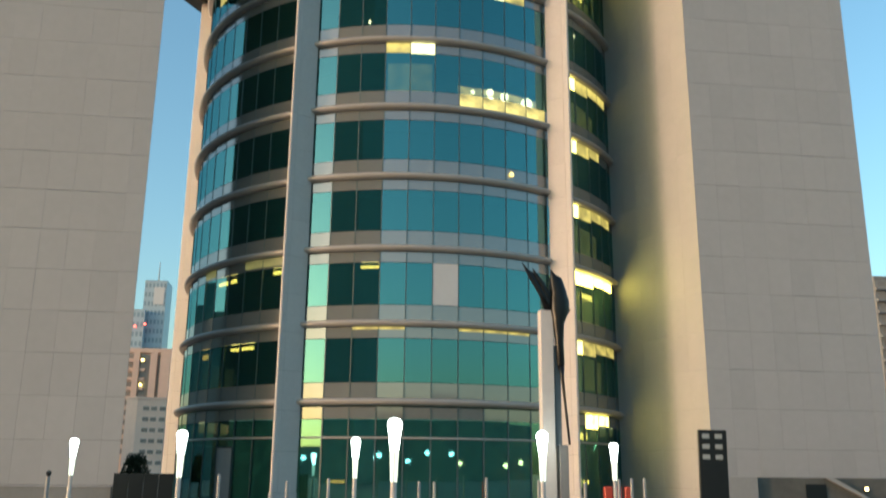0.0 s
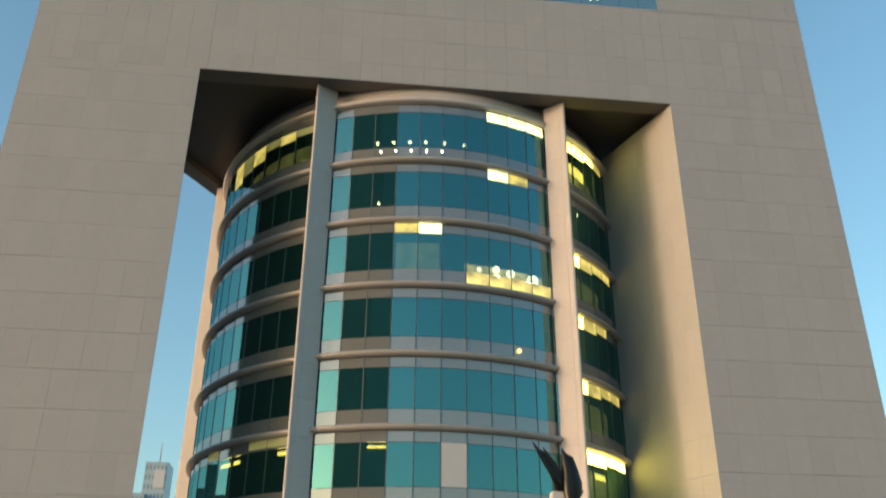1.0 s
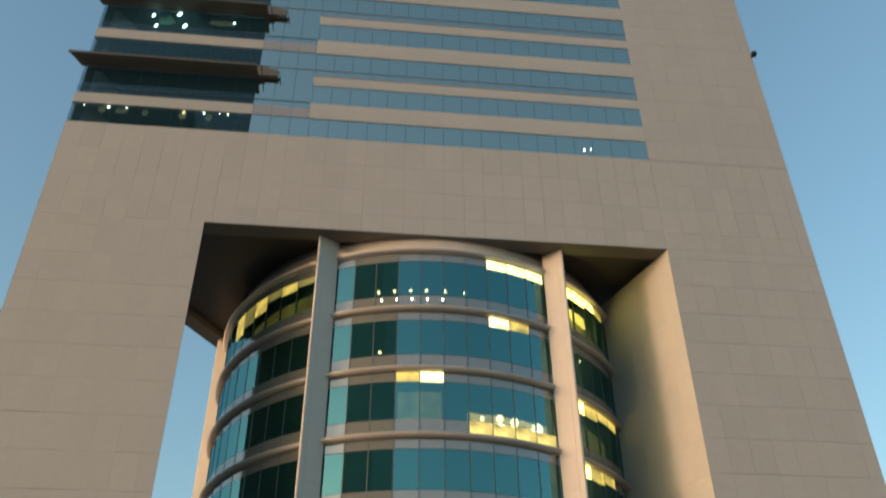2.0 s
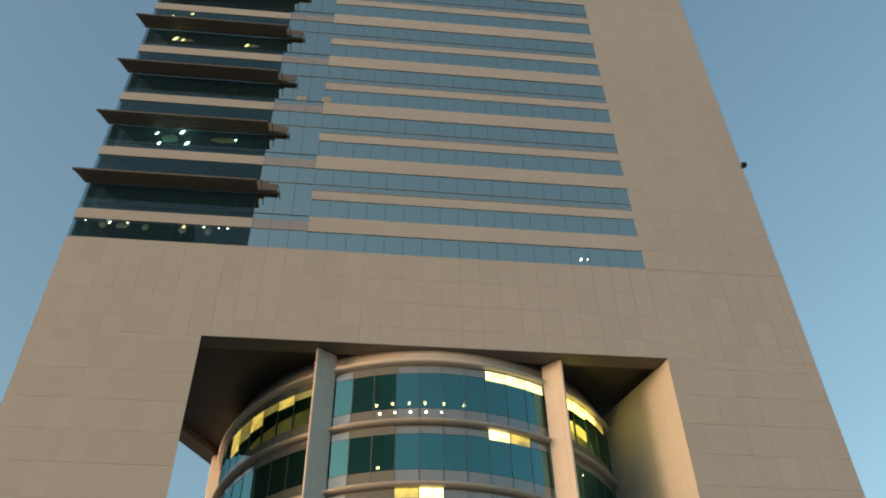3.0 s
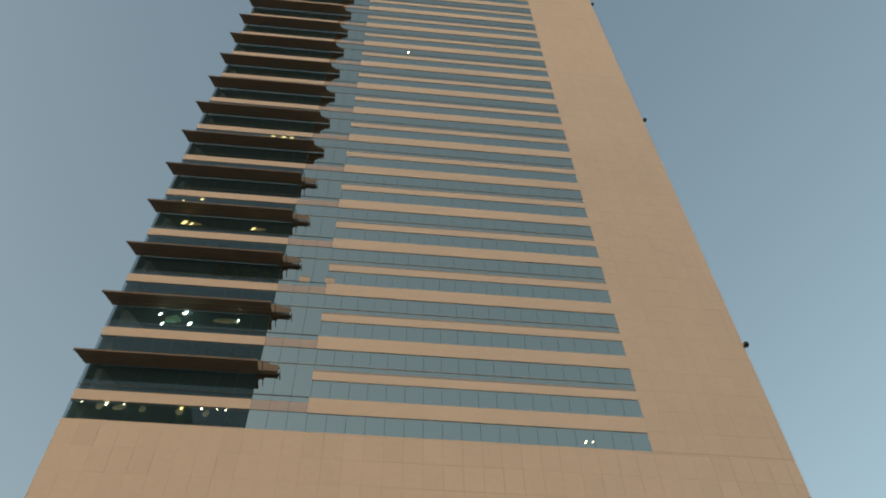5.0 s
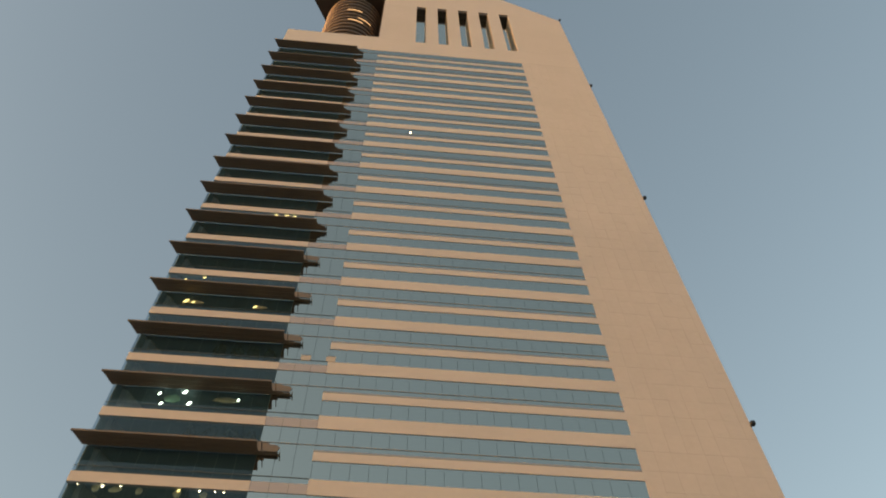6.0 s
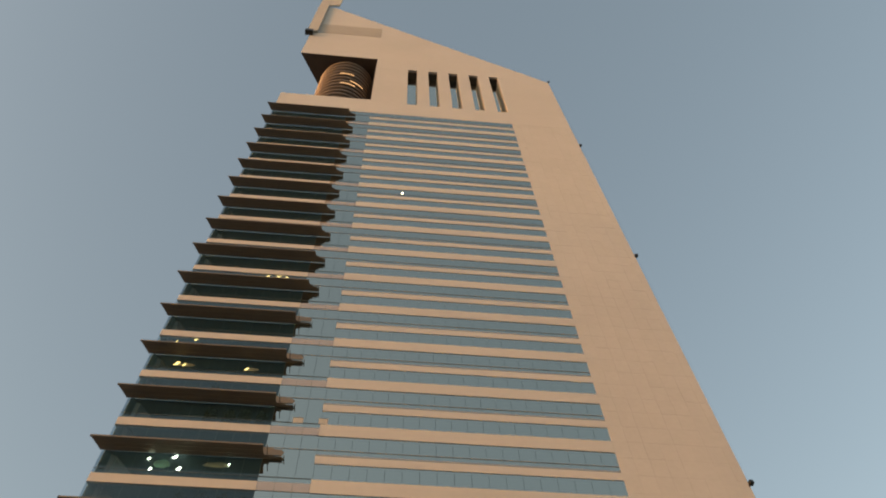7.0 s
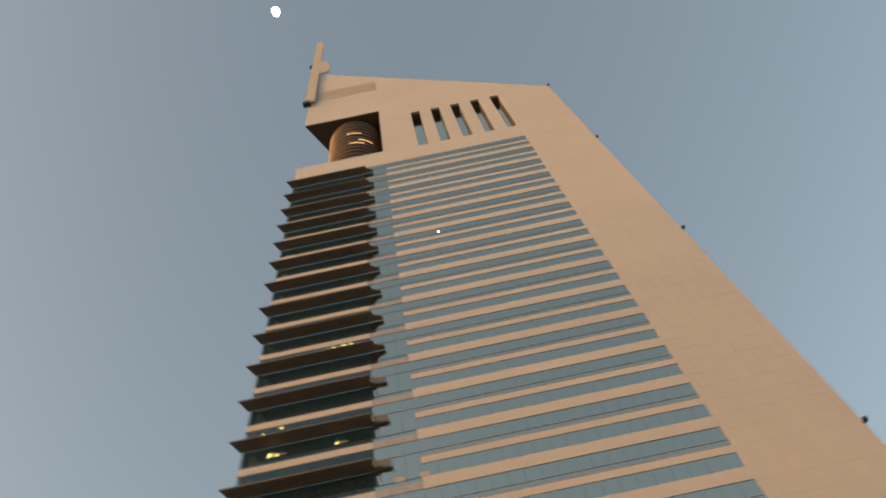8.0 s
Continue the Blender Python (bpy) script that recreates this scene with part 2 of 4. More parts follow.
# header over the opening and the body behind the glass
bm = prism(B(), [(L + 0.08, 50.07), (E - 0.08, 50.07), (right_x(51.4), 51.4), (left_x(51.4), 51.4)], CEIL + 0.9, WIN0 - 0.02)
header = part("header", bm, JOINT, tower)
bm = prism(B(), [(L + 3.2, 53.2), (E - 3.2, 53.2), (APEX[0], 95)], CEIL + 1.7, WTOP)
part("core", bm, LOBBY_WALL, tower, "dark interior behind the glass")
for nm, poly in (("left_side_wall", [(L + 0.02, 50.9), (L + 1.0, 50.9), (APEX[0], 97.2), (APEX[0], 98.8)]),
                 ("right_side_wall", [(E - 0.02, 50.9), (APEX[0], 98.8), (APEX[0], 97.2), (E - 1.0, 50.9)])):
    part(nm, prism(B(), poly, CEIL + 0.95, 168.3), CLAD, tower)
bm = prism(B(), [(22.17, 50.07), (E - 0.08, 50.07), (right_x(51.2), 51.2), (22.17, 51.2)], WIN0 - 0.01, WTOP + 0.02)
part("right_wall", bm, CLAD, tower)
# backing behind the coated glass
bm = box(B(), -9.2, 22.16, 50.30, 50.7, WIN0, WTOP)
part("backing", bm, CORE, tower)
# bands
for k in range(15):
    z = MOD * k
    bm = box(B(), -4.85, 22.16, 49.97, 50.29, 49.77 + z, 51.40 + z)
    part("band", bm, CLAD, tower)
    bm = box(B(), L + 0.03, -9.23, 49.97, 50.29, 49.80 + z, 50.86 + z)
    part("band", bm, CLAD, tower)
    for i in range(3):
        x = -9.22 + 1.4533 * i
        part("glazed_band_panel", box(B(), x + 0.01, x + 1.4433, 49.985, 50.29, 49.80 + z, 50.86 + z), BAND_GLASS, tower, "glazed part of the pale band")
    bm = box(B(), -4.85, 22.16, 49.98, 50.29, 53.42 + z, 54.40 + z)
    part("band", bm, CLAD, tower)
    bm = box(B(), L + 0.03, 22.16, 49.99, 50.06, 55.225 + z, 55.265 + z)
    part("transom", bm, GREY_STONE, tower)
    part("transom", box(B(), L + 0.03, -4.87, 49.99, 50.02, 51.46 + z, 51.51 + z), MULLION, tower)
    part("frit_strip", box(B(), -4.85, 22.16, 50.0, 50.029, 54.405 + z, 54.68 + z), FRIT, tower, "fritted strip of the glass")
# floors seen behind the clear glass
for k in range(30):
    z = 50.6 + 3.71 * k
    part("floor_slab", prism(B(), [(L + 0.45, 50.42), (-9.3, 50.42), (-9.3, 53.1), (L + 2.2, 53.1)], z - 0.15, z + 0.25), OFFICE_CEILING, tower)
part("side_lining", prism(B(), [(L + 0.12, 50.31), (L + 0.22, 50.31), (L + 1.95, 53.15), (L + 1.8, 53.15)], WIN0 - 0.5, WTOP), LOBBY_WALL, tower)
part("floor_lining", box(B(), L + 0.9, 22.0, 50.31, 53.3, WIN0 - 0.6, WIN0 - 0.3), LOBBY_WALL, tower)
bm = box(B(), -9.28, -9.21, 50.1, 53.1, WIN0, WTOP)
part("partition", bm, LOBBY_WALL, tower)


# sunshades of the left bay
def sunshade(z, stub):
    """A slatted sunshade; a stub end keeps close to the glass, with a made-up upright end plate."""
    sh = new("sunshade")
    sh.parent = tower
    sh.matrix_basis = pose(0, 0, z)
    ends = (-9.2, -9.2, -9.2, -9.15, -8.7, -7.6) if stub else (-8.6, -8.5, -8.15, -7.62, -7.5, -7.5)
    bm = slab(B(), [(-23.55, 0.0), (ends[0], 0.0), (ends[0], 0.18), (-23.55, 0.18)], 48.46, 48.62)
    part("fascia", bm, SHADE, sh)
    for i in range(6):
        y = 48.64 + i * 0.222
        x0 = -23.5 + (y - 48.46) * 0.48
        part("slat", box(B(), x0, ends[i], y, y + 0.205, 0.03 + 0.012 * (i % 2), 0.15), SHADE, sh)
    # added plate replaces the outer slat ends, so the glass mirrors less of them
    if stub:
        part("end_plate", slab(B(), [(-9.62, 0.16), (-7.62, 0.16), (-7.62, 0.45), (-7.5, 0.5), (-7.5, 0.7), (-7.7, 0.74), (-7.7, 0.92), (-8.4, 0.96), (-8.4, 1.12), (-9.62, 1.18)], 49.62, 49.68), SHADE, sh)
    part("end_plate", slab(B(), [(-7.49, 0.02), (-7.42, 0.02), (-7.42, 0.24), (-7.49, 0.24)], 49.62 if stub else 49.3, 49.95), SHADE, sh)
    for i in range(10):
        x = -22.4 + i * 1.5
        part("bracket", slab(B(), [(x, 0.2), (x + 0.06, 0.2), (x + 0.06, 0.30), (x, 0.30)], 48.6, 49.96), SHADE, sh)


for k in range(15):
    sunshade(53.62 + MOD * k, k < 5)

# top of the tower: parapet, notch with the copper drum, slots, gable
bm = prism(B(), [(L + 0.02, 50.0), (E - 0.02, 50.0), (right_x(52.0), 52.0), (left_x(52.0), 52.0)], WTOP + 0.03, 168.4)
part("parapet_wall", bm, CLAD, tower)
part("roof_slab", prism(B(), [(L + 1.3, 52.01), (E - 1.3, 52.01), (APEX[0], 98.0)], 167.6, 169.3), CLAD, tower)
part("parapet_edge", prism(B(), [(L + 0.02, 50.0), (-5.12, 50.0), (-5.12, 51.6), (left_x(51.6), 51.6)], 168.41, 169.45), CLAD, tower)
SLOTS = [2.0 + 4.53 * i for i in range(5)]
edges = [-5.12] + [e for s in SLOTS for e in (s, s + 2.06)]
for i in range(0, len(edges), 2):
    x1 = edges[i + 1] if i + 1 < len(edges) else E
    poly = [(edges[i], 168.41), (x1, 168.41), (x1, min(194.7, roof(x1))), (min(x1, 32.8), 194.7), (edges[i], 194.7)] if x1 == E else \
        [(edges[i], 168.41), (x1, 168.41), (x1, 194.7), (edges[i], 194.7)]
    part("slot_pier", slab(B(), poly, 50.0, 51.7), CLAD, tower)
for s in SLOTS:
    part("slot_window", box(B(), s - 0.1, s + 2.16, 51.71, 51.8, 168.5, 194.6), SLOT_GLASS, tower, "tall grey recessed slot window")
for s in SLOTS:
    part("slot_lining", box(B(), s + 1.99, s + 2.055, 50.3, 51.7, 168.5, 194.04), LINING, tower, "dark grey reveal lining")
part("slot_head", box(B(), 1.9, 22.3, 50.35, 51.69, 194.05, 194.69), SOFFIT, tower)
part("gable_wall", slab(B(), [(-5.12, 194.71), (32.79, 194.71), (-5.12, roof(-5.12))], 50.0, 53.58), CLAD, tower)
part("upper_body", prism(B(), [(-5.12, 51.82), (right_x(51.82), 51.82), (APEX[0], 98.8), (-5.12, 80.5)], 168.42, 194.0), CLAD, tower)
part("upper_body", prism(B(), [(-5.12, 53.6), (32.0, 53.6), (APEX[0], 98.8), (-5.12, 80.5)], 194.02, lambda x: max(194.03, roof(x))), CLAD, tower)
part("gable_wall", prism(B(), [(L, 50.0), (-19.4, 50.0), (-5.13, 50.0), (-5.13, 52.58), (-19.4, 52.58), (left_x(52.58), 52.58)], 202.31, lambda x: min(roof(x), roof(-19.4))), CLAD, tower)
part("upper_body", prism(B(), [(left_x(52.6), 52.6), (-5.14, 52.6), (-5.14, 80.4)], 202.9, roof), CLAD, tower)
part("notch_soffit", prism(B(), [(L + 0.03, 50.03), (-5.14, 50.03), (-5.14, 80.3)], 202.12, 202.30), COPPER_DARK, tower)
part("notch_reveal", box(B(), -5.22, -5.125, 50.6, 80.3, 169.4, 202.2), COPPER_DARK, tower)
for i in range(14):
    z = 170.4 + i * 2.3
    part("reveal_fin", box(B(), -5.42, -5.23, 51.0, 60.0, z, z + 0.9), COPPER, tower)
for i in range(12):
    part("louvre_blade", box(B(), -20.9, -5.2, 49.93, 50.0, 224.6 + i * 0.83, 225.25 + i * 0.83), LOUVRE, tower)
mast = new("mast")
mast.parent = tower
part("blade", slab(B(), [(-23.6, 222.0), (-21.1, 223.5), (-21.3, 306.0), (-21.9, 311.5), (-23.9, 311.5)], 49.3, 49.9), LOUVRE, mast)
part("outrigger", slab(B(), [(-21.2, 257.0), (-18.3, 258.5), (-18.1, 268.0), (-19.2, 272.5), (-21.25, 277.0)], 49.35, 49.85), LOUVRE, mast)
part("foot", box(B(), -23.9, -22.0, 48.7, 49.95, 220.2, 222.1), BLACK, mast)
part("beacon", bevelled(box(B(), -24.6, -23.8, 49.2, 49.9, 269.5, 271.5), 0.1), BLACK, mast)
# copper drum in the notch
top_drum = new("copper_drum")
top_drum.parent = tower
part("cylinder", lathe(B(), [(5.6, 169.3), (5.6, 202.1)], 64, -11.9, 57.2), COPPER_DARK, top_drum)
for i in range(13):
    z = 170.0 + i * 2.5
    part("hoop", lathe(B(), [(5.6, z), (6.2, z), (6.38, z + 0.12), (6.38, z + 0.5), (6.2, z + 0.62), (5.6, z + 0.62)], 64, -11.9, 57.2), COPPER, top_drum, "copper hoop")
for z, a0, a1 in ((190.1, -0.15, 0.35), (185.1, 0.25, 0.75), (182.6, -0.05, 0.45)):
    bm = B()
    for i in range(6):
        c, d = a0 + (a1 - a0) * i / 6, a0 + (a1 - a0) * (i + 1) / 6
        prism(bm, [(-11.9 + q * math.sin(w), 57.2 - q * math.cos(w)) for q, w in ((6.46, c), (6.46, d), (6.36, d), (6.36, c))], z + 0.08, z + 0.54)
    tagged(part("hoop_light", bm, LIT_DIM, None, "warm strip light on the copper drum"), category="light", group="copper drum lights")
# floodlights along the right-hand edge
for z in (61.4, 106.6, 151.4, 194.4):
    fl = thing("edge_floodlight", "small black floodlight fixed to the tower's edge", "floodlight", (E + 0.25, 50.0, z), "tower edge floodlights")
    part("housing", bevelled(box(B(), -0.24, 0.18, -0.3, 0.15, -0.2, 0.22), 0.05), BLACK, fl)
    part("bracket", box(B(), -0.34, -0.24, -0.1, 0.1, -0.45, -0.2), BLACK, fl)

# ---- glass drum in the opening ----
CX, CY, DR = 5.42, 66.3, 16.2
STEP, PH = 360 / 65, 0.7
RINGS = [5.68, 10.20, 14.72, 19.25, 23.80, 28.37, 32.95, 37.75]
drum = thing("drum_building", "round teal glass office drum with projecting storey rings", "building", (CX, CY, 0))


def on_drum(theta, r, z=0.0):
    """A pose on the drum: local x along the wall, -y outward."""
    a = radians(theta)
    return pose(r * math.sin(a), -r * math.cos(a), z, 0, 0, theta)


part("core", lathe(B(), [(12.6, 0), (12.6, 39.6)], 48), CORE, drum, "dark interior core")
for z in RINGS[:-1]:
    part("floor_slab", lathe(B(), [(12.6, z - 0.2), (15.95, z - 0.2), (15.95, z + 0.2), (12.6, z + 0.2)], 65), CORE, drum)
    prof = [(15.9, z - 0.2), (16.38, z - 0.2), (16.52, z - 0.15), (16.6, z - 0.04), (16.6, z + 0.06), (16.52, z + 0.15), (16.38, z + 0.19), (15.9, z + 0.2)]
    part("storey_ring", lathe(B(), prof, 130), RING, drum, "rounded pale metal ring")
zc = RINGS[-1]
part("crown", lathe(B(), [(15.8, zc - 0.12), (16.5, zc - 0.12), (16.62, zc), (16.5, zc + 0.2), (15.7, zc + 0.28), (15.7, 39.7), (15.4, 39.7)], 130), STONE, drum, "pale crown band")
half = DR * math.sin(radians(STEP / 2))
RF = DR * math.cos(radians(STEP / 2))


def pane_mesh(name, w, h, d, mat):
    me = bpy.data.meshes.new(name)
    bm = box(B(), -w, w, 0, d, 0, h)
    bm.to_mesh(me)
    bm.free()
    me.materials.append(mat)
    return me


STOREYS = list(zip(RINGS[:-1], RINGS[1:]))
MESH = {}
for i, (z0, z1) in enumerate(STOREYS):
    MESH[i] = (pane_mesh("spandrel", half - 0.025, 0.87, 0.05, FRIT), pane_mesh("pane", half - 0.025, z1 - z0 - 2.0, 0.04, TEAL))
rng = random.Random(5)
rest, bars = B(), B()


def add_local(bm, theta, x0, x1, y0, y1, z0, z1):
    m = on_drum(theta, RF)
    n0 = len(bm.verts)
    box(bm, x0, x1, y0, y1, z0, z1)
    bm.verts.ensure_lookup_table()
    for v in bm.verts[n0:]:
        v.co = m @ v.co


def place(me, name, parent, m):
    ob = new(name, me)
    ob.parent = parent
    ob.matrix_basis = m
    return ob


for k in range(65):
    th = PH + STEP * (k + 0.5)
    th = th - 360 if th > 180 else th
    near = -106 < th < 62
    for i, (z0, z1) in enumerate(STOREYS):
        if near:
            tilt = pose(0, 0, 0, rng.uniform(-0.2, 0.2), 0, rng.uniform(-0.5, 0.5))
            place(MESH[i][0], "spandrel", drum, on_drum(th, RF, z0 + 0.21))
            place(MESH[i][1], "pane", drum, on_drum(th, RF, z0 + 1.11) @ tilt)
        else:
            add_local(rest, th, -half, half, 0, 0.05, z0 + 0.21, z1 - 0.21)
        add_local(bars, th, half - 0.03, half + 0.03, -0.02, 0.12, z0 + 0.21, z1 - 0.21)
    add_local(bars, th, half - 0.04, half + 0.04, -0.02, 0.14, 0, 5.4)
part("far_side_panes", rest, TEAL, drum, kind="stuff")
part("mullions", bars, MULLION, drum, kind="stuff")
uppers = B()
head_me = pane_mesh("head_spandrel", half - 0.025, 0.65, 0.05, FRIT)
for k in range(65):
    th = PH + STEP * (k + 0.5)
    th = th - 360 if th > 180 else th
    if -106 < th < 62:
        for z0, z1 in STOREYS:
            place(head_me, "head_spandrel", drum, on_drum(th, RF, z1 - 0.86))
        add_local(uppers, th, -half + 0.025, half - 0.025, 0, 0.05, 4.72, 5.38)
part("lobby_spandrel", uppers, FRIT, drum, kind="stuff")
crown_me = pane_mesh('crown_panel', half + 0.01, CEIL - RINGS[-1] - 0.31, 0.06, STONE)
for k in range(65):
    th = PH + STEP * (k + 0.5)
    th = th - 360 if th > 180 else th
    if -106 < th < 62:
        place(crown_me, 'crown_panel', drum, on_drum(th, RF - 0.35, RINGS[-1] + 0.3))
low_me, mid_me = pane_mesh("pane", half - 0.03, 3.55, 0.04, TEAL), pane_mesh("pane", half - 0.03, 0.95, 0.04, TEAL)
for k in range(65):
    th = PH + STEP * (k + 0.5)
    th = th - 360 if th > 180 else th
    place(low_me, "pane", drum, on_drum(th, RF, 0.05))
    place(mid_me, "pane", drum, on_drum(th, RF, 3.72))
# this wall glows itself in place of light inside the lobby
part("lobby_wall", lathe(B(), [(12.75, 0.0), (12.75, 5.4)], 48), LOBBY_GLOW, drum, "lobby wall with dim green light painted on as glow")
door = new("door_1")
door.parent = drum
door.matrix_basis = on_drum(PH + STEP * -8.5, RF + 0.03)
part("door_leaf", box(B(), -0.72, 0.72, 0.0, 0.02, 0.1, 3.1), LOUVRE, door, "pale frosted glass door leaf")
part("door_frame", box(box(box(B(), -0.78, -0.72, -0.03, 0.02, 0, 3.2), 0.72, 0.78, -0.03, 0.02, 0, 3.2), -0.72, 0.72, -0.03, 0.02, 3.1, 3.2), MULLION, door)
part("transom", lathe(B(), [(15.95, 3.6), (16.28, 3.6), (16.28, 3.71), (15.95, 3.71)], 65), RING, drum)


# lights in the drum's rooms
def room_light(name, label, t0, t1, z0, z1, mat, r=15.55, group="office lights"):
    n = max(1, round((t1 - t0) / STEP))
    bm = B()
    for i in range(n):
        a, b = radians(t0 + (t1 - t0) * i / n), radians(t0 + (t1 - t0) * (i + 1) / n)
        p = [(CX + q * math.sin(c), CY - q * math.cos(c)) for q, c in ((r, a), (r, b), (r - 0.12, b), (r - 0.12, a))]
        prism(bm, p, z0, z1)
    tagged(part(name, bm, mat, None, label), category="light", group=group)


W_, Y_, A_ = LIT_WHITE, LIT_WARM, LIT_AMBER
for t0, t1, z0, z1, mat in (
        (-21, -17, 1.15, 1.32, A_), 
        (-15.0, -10.6, 13.66, 13.8, Y_), (-58, -50, 13.58, 13.8, Y_), (-37, -32, 13.62, 13.85, Y_), (43, 50, 13.1, 13.42, Y_), (36, 50, 35.6, 36.4, Y_),
        (-50, -42, 9.08, 9.26, Y_), (-65, -62, 8.9, 9.2, A_), (41, 44, 3.9, 4.3, Y_), (36.5, 41, 1.0, 1.5, Y_)):
    room_light("ceiling_light", "lit office ceiling panel behind the glass", t0, t1, z0, z1, mat)
# room light painted into the wall, which glows by itself
room_light("lit_room_wall", "office wall with warm room light painted as glow", 6.9, 29.0, 24.9, 25.95, LIT_ROOM_IN, 15.2)


def lit_pane(k, z0, z1, mat):
    """A spandrel pane that glows with the light of the room behind it; k counts panes from the drum's front."""
    th = PH + STEP * (k + 0.5)
    bm = box(B(), -half + 0.03, half - 0.03, -0.006, 0.045, z0, z1)
    ob = tagged(part("lit_window_pane", bm, mat, None, "office window pane glowing warm from the room light"), category="window pane", group="lit panes")
    ob.matrix_basis = pose(CX, CY, 0) @ on_drum(th, RF + 0.012)


for k in (2, 3, 4):
    lit_pane(k, 36.75, 37.5, LIT_PANE)
lit_pane(2, 32.02, 32.74, LIT_PANE)
lit_pane(3, 32.05, 32.74, LIT_ROOM)
lit_pane(-1, 27.45, 28.15, LIT_PANE)
lit_pane(-2, 27.5, 28.15, LIT_ROOM)
for k in (1, 2, 3, 4):
    lit_pane(k, 24.05, 24.86, LIT_GOLD)
for k in (-3, -2, 1, 2, 3):
    lit_pane(k, 9.83, 9.98, LIT_ROOM)
for z in (37.5, 28.15, 23.58, 19.03, 14.5, 9.98, 5.4):
    for k in (6, 7, 8, 9):
        if not (z < 25 and z > 20 and k == 9) and not (z == 5.4 and k in (6, 9)):
            bright = k == 6 or z in (14.5, 5.4) or (z == 37.5 and k < 9)
            lit_pane(k, z - (0.85 if k < 8 else 0.6), z, LIT_FULL if z in (14.5, 5.4) else LIT_STRIP if bright else LIT_ROOM)
lit_pane(-6, 36.9, 37.5, LIT_GOLD)
for k, z, mat in ((-6, 36.45, LIT_ROOM), (-7, 36.3, LIT_OLIVE), (-8, 36.1, LIT_ROOM), (-9, 36.2, LIT_OLIVE), (-10, 35.6, LIT_ROOM), (-11, 35.4, LIT_OLIVE), (-12, 35.0, LIT_ROOM)):
    lit_pane(k, z, 36.84, mat)
# dimmer rooms: their light is again painted as a glowing wall
room_light("dim_room_wall", "office wall with dim yellow room light painted as glow", -66, -30, 34.4, 36.3, LIT_FAINT, 14.9)
room_light("dim_room_wall", "office wall with dim yellow room light painted as glow", -10.3, 0.6, 25.3, 27.35, LIT_FAINT, 15.0)
for z in (37.7, 28.3, 19.2, 14.7, 10.2):
    room_light("dim_room_wall", "office wall with dim yellow room light painted as glow", 34, 60, z - 3.0, z - 0.95, LIT_FAINT, 15.0)
for k in (-7, -8, -11):
    lit_pane(k, 14.0, 14.5, LIT_OLIVE)
bm = box(B(), -half + 0.03, half - 0.03, -0.006, 0.045, 11.32, 13.85)
ob = tagged(part("blinded_pane", bm, BLIND, None, "pale window pane with a white blind drawn"), category="window pane")
ob.matrix_basis = pose(CX, CY, 0) @ on_drum(PH + STEP * 0.5, RF + 0.012)


def globe(theta, z, rad, mat, r=15.3, name="pendant_globe", label="glowing globe lamp behind the drum's glass"):
    a = radians(theta)
    bm = B()
    bmesh.ops.create_uvsphere(bm, u_segments=12, v_segments=8, radius=rad)
    ob = tagged(part(name, bm, mat, None, label), category="lamp", group="globe lamps")
    ob.matrix_basis = pose(CX + r * math.sin(a), CY - r * math.cos(a), z)


for th, z, rad in ((37.5, 2.75, 0.14), (44.5, 1.3, 0.2), (40.0, 3.3, 0.09)):
    globe(th, z, rad, Y_)
for th, z, rad in ((10.5, 25.6, 0.14), (15.0, 25.75, 0.24), (19.0, 25.65, 0.28), (15.2, 25.2, 0.22), (25.5, 25.5, 0.40)):
    globe(th, z, rad, W_)
for th in (-15.96, -11.76, -7.47, -3.34, 1.51, 6.88):
    globe(th, 35.0, 0.12, W_)
globe(18.6, 19.95, 0.14, A_, 16.3)
for th in (-14.29, -10.6, -6.9, -3.2, 0.54):
    globe(th, 33.73, 0.07, W_, 16.2)
for th, z in ((38, 33.6), (45, 32.4), (-33.5, 34.4), (-15.0, 30.2)):
    globe(th, z, 0.11, W_)


# blade columns round the drum: thin clad plates set askew to it
BLADE_L, SEAM, THICK, COURSE = 1.63, 0.42, 0.11, 2.265     # length, seam from the nose, half thickness, course height


def blade_piece(name, x0, x1, h, nose, grow=0.0):
    """One course of a blade column from x0 to x1 along it, with a rounded nose at x0 where asked."""
    t = THICK + grow
    arc = [(x0 - t * math.sin(math.pi * i / 10), t * math.cos(math.pi * i / 10)) for i in range(1, 10)] if nose else []
    me = bpy.data.meshes.new(name)
    bm = prism(B(), [(x0, t)] + arc + [(x0, -t), (x1, -t), (x1, t)], 0.006, h - 0.006)
    bm.to_mesh(me)
    bm.free()
    me.materials.append(STONE)
    return me


BLADE = {h: (blade_piece("nose_shell", THICK, SEAM - 0.006, h, True), blade_piece("flank_shell", SEAM + 0.006, BLADE_L, h, False)) for h in (COURSE, 0.26)}
FOOT = blade_piece("base", THICK, BLADE_L, 0.6, True, 0.06)


def column(x, y, turn):
    """A blade column with its nose at (x, y), running back along turn."""
    c = thing("column", "tall pale clad blade column beside the glass drum", "column", (x, y, 0), "columns")
    c.matrix_basis = pose(x, y, 0, 0, 0, turn)
    place(FOOT, "base", c, pose(0, 0, 0))
    for i in range(18):
        z = 0.6 + COURSE * i
        if z < CEIL:
            for me in BLADE[COURSE if z + COURSE < CEIL + 0.5 else 0.26]:
                place(me, me.name.split(".")[0], c, pose(0, 0, z))
    part("core", box(B(), THICK, BLADE_L - 0.02, -THICK + 0.025, THICK - 0.025, 0.1, CEIL), JOINT, c)


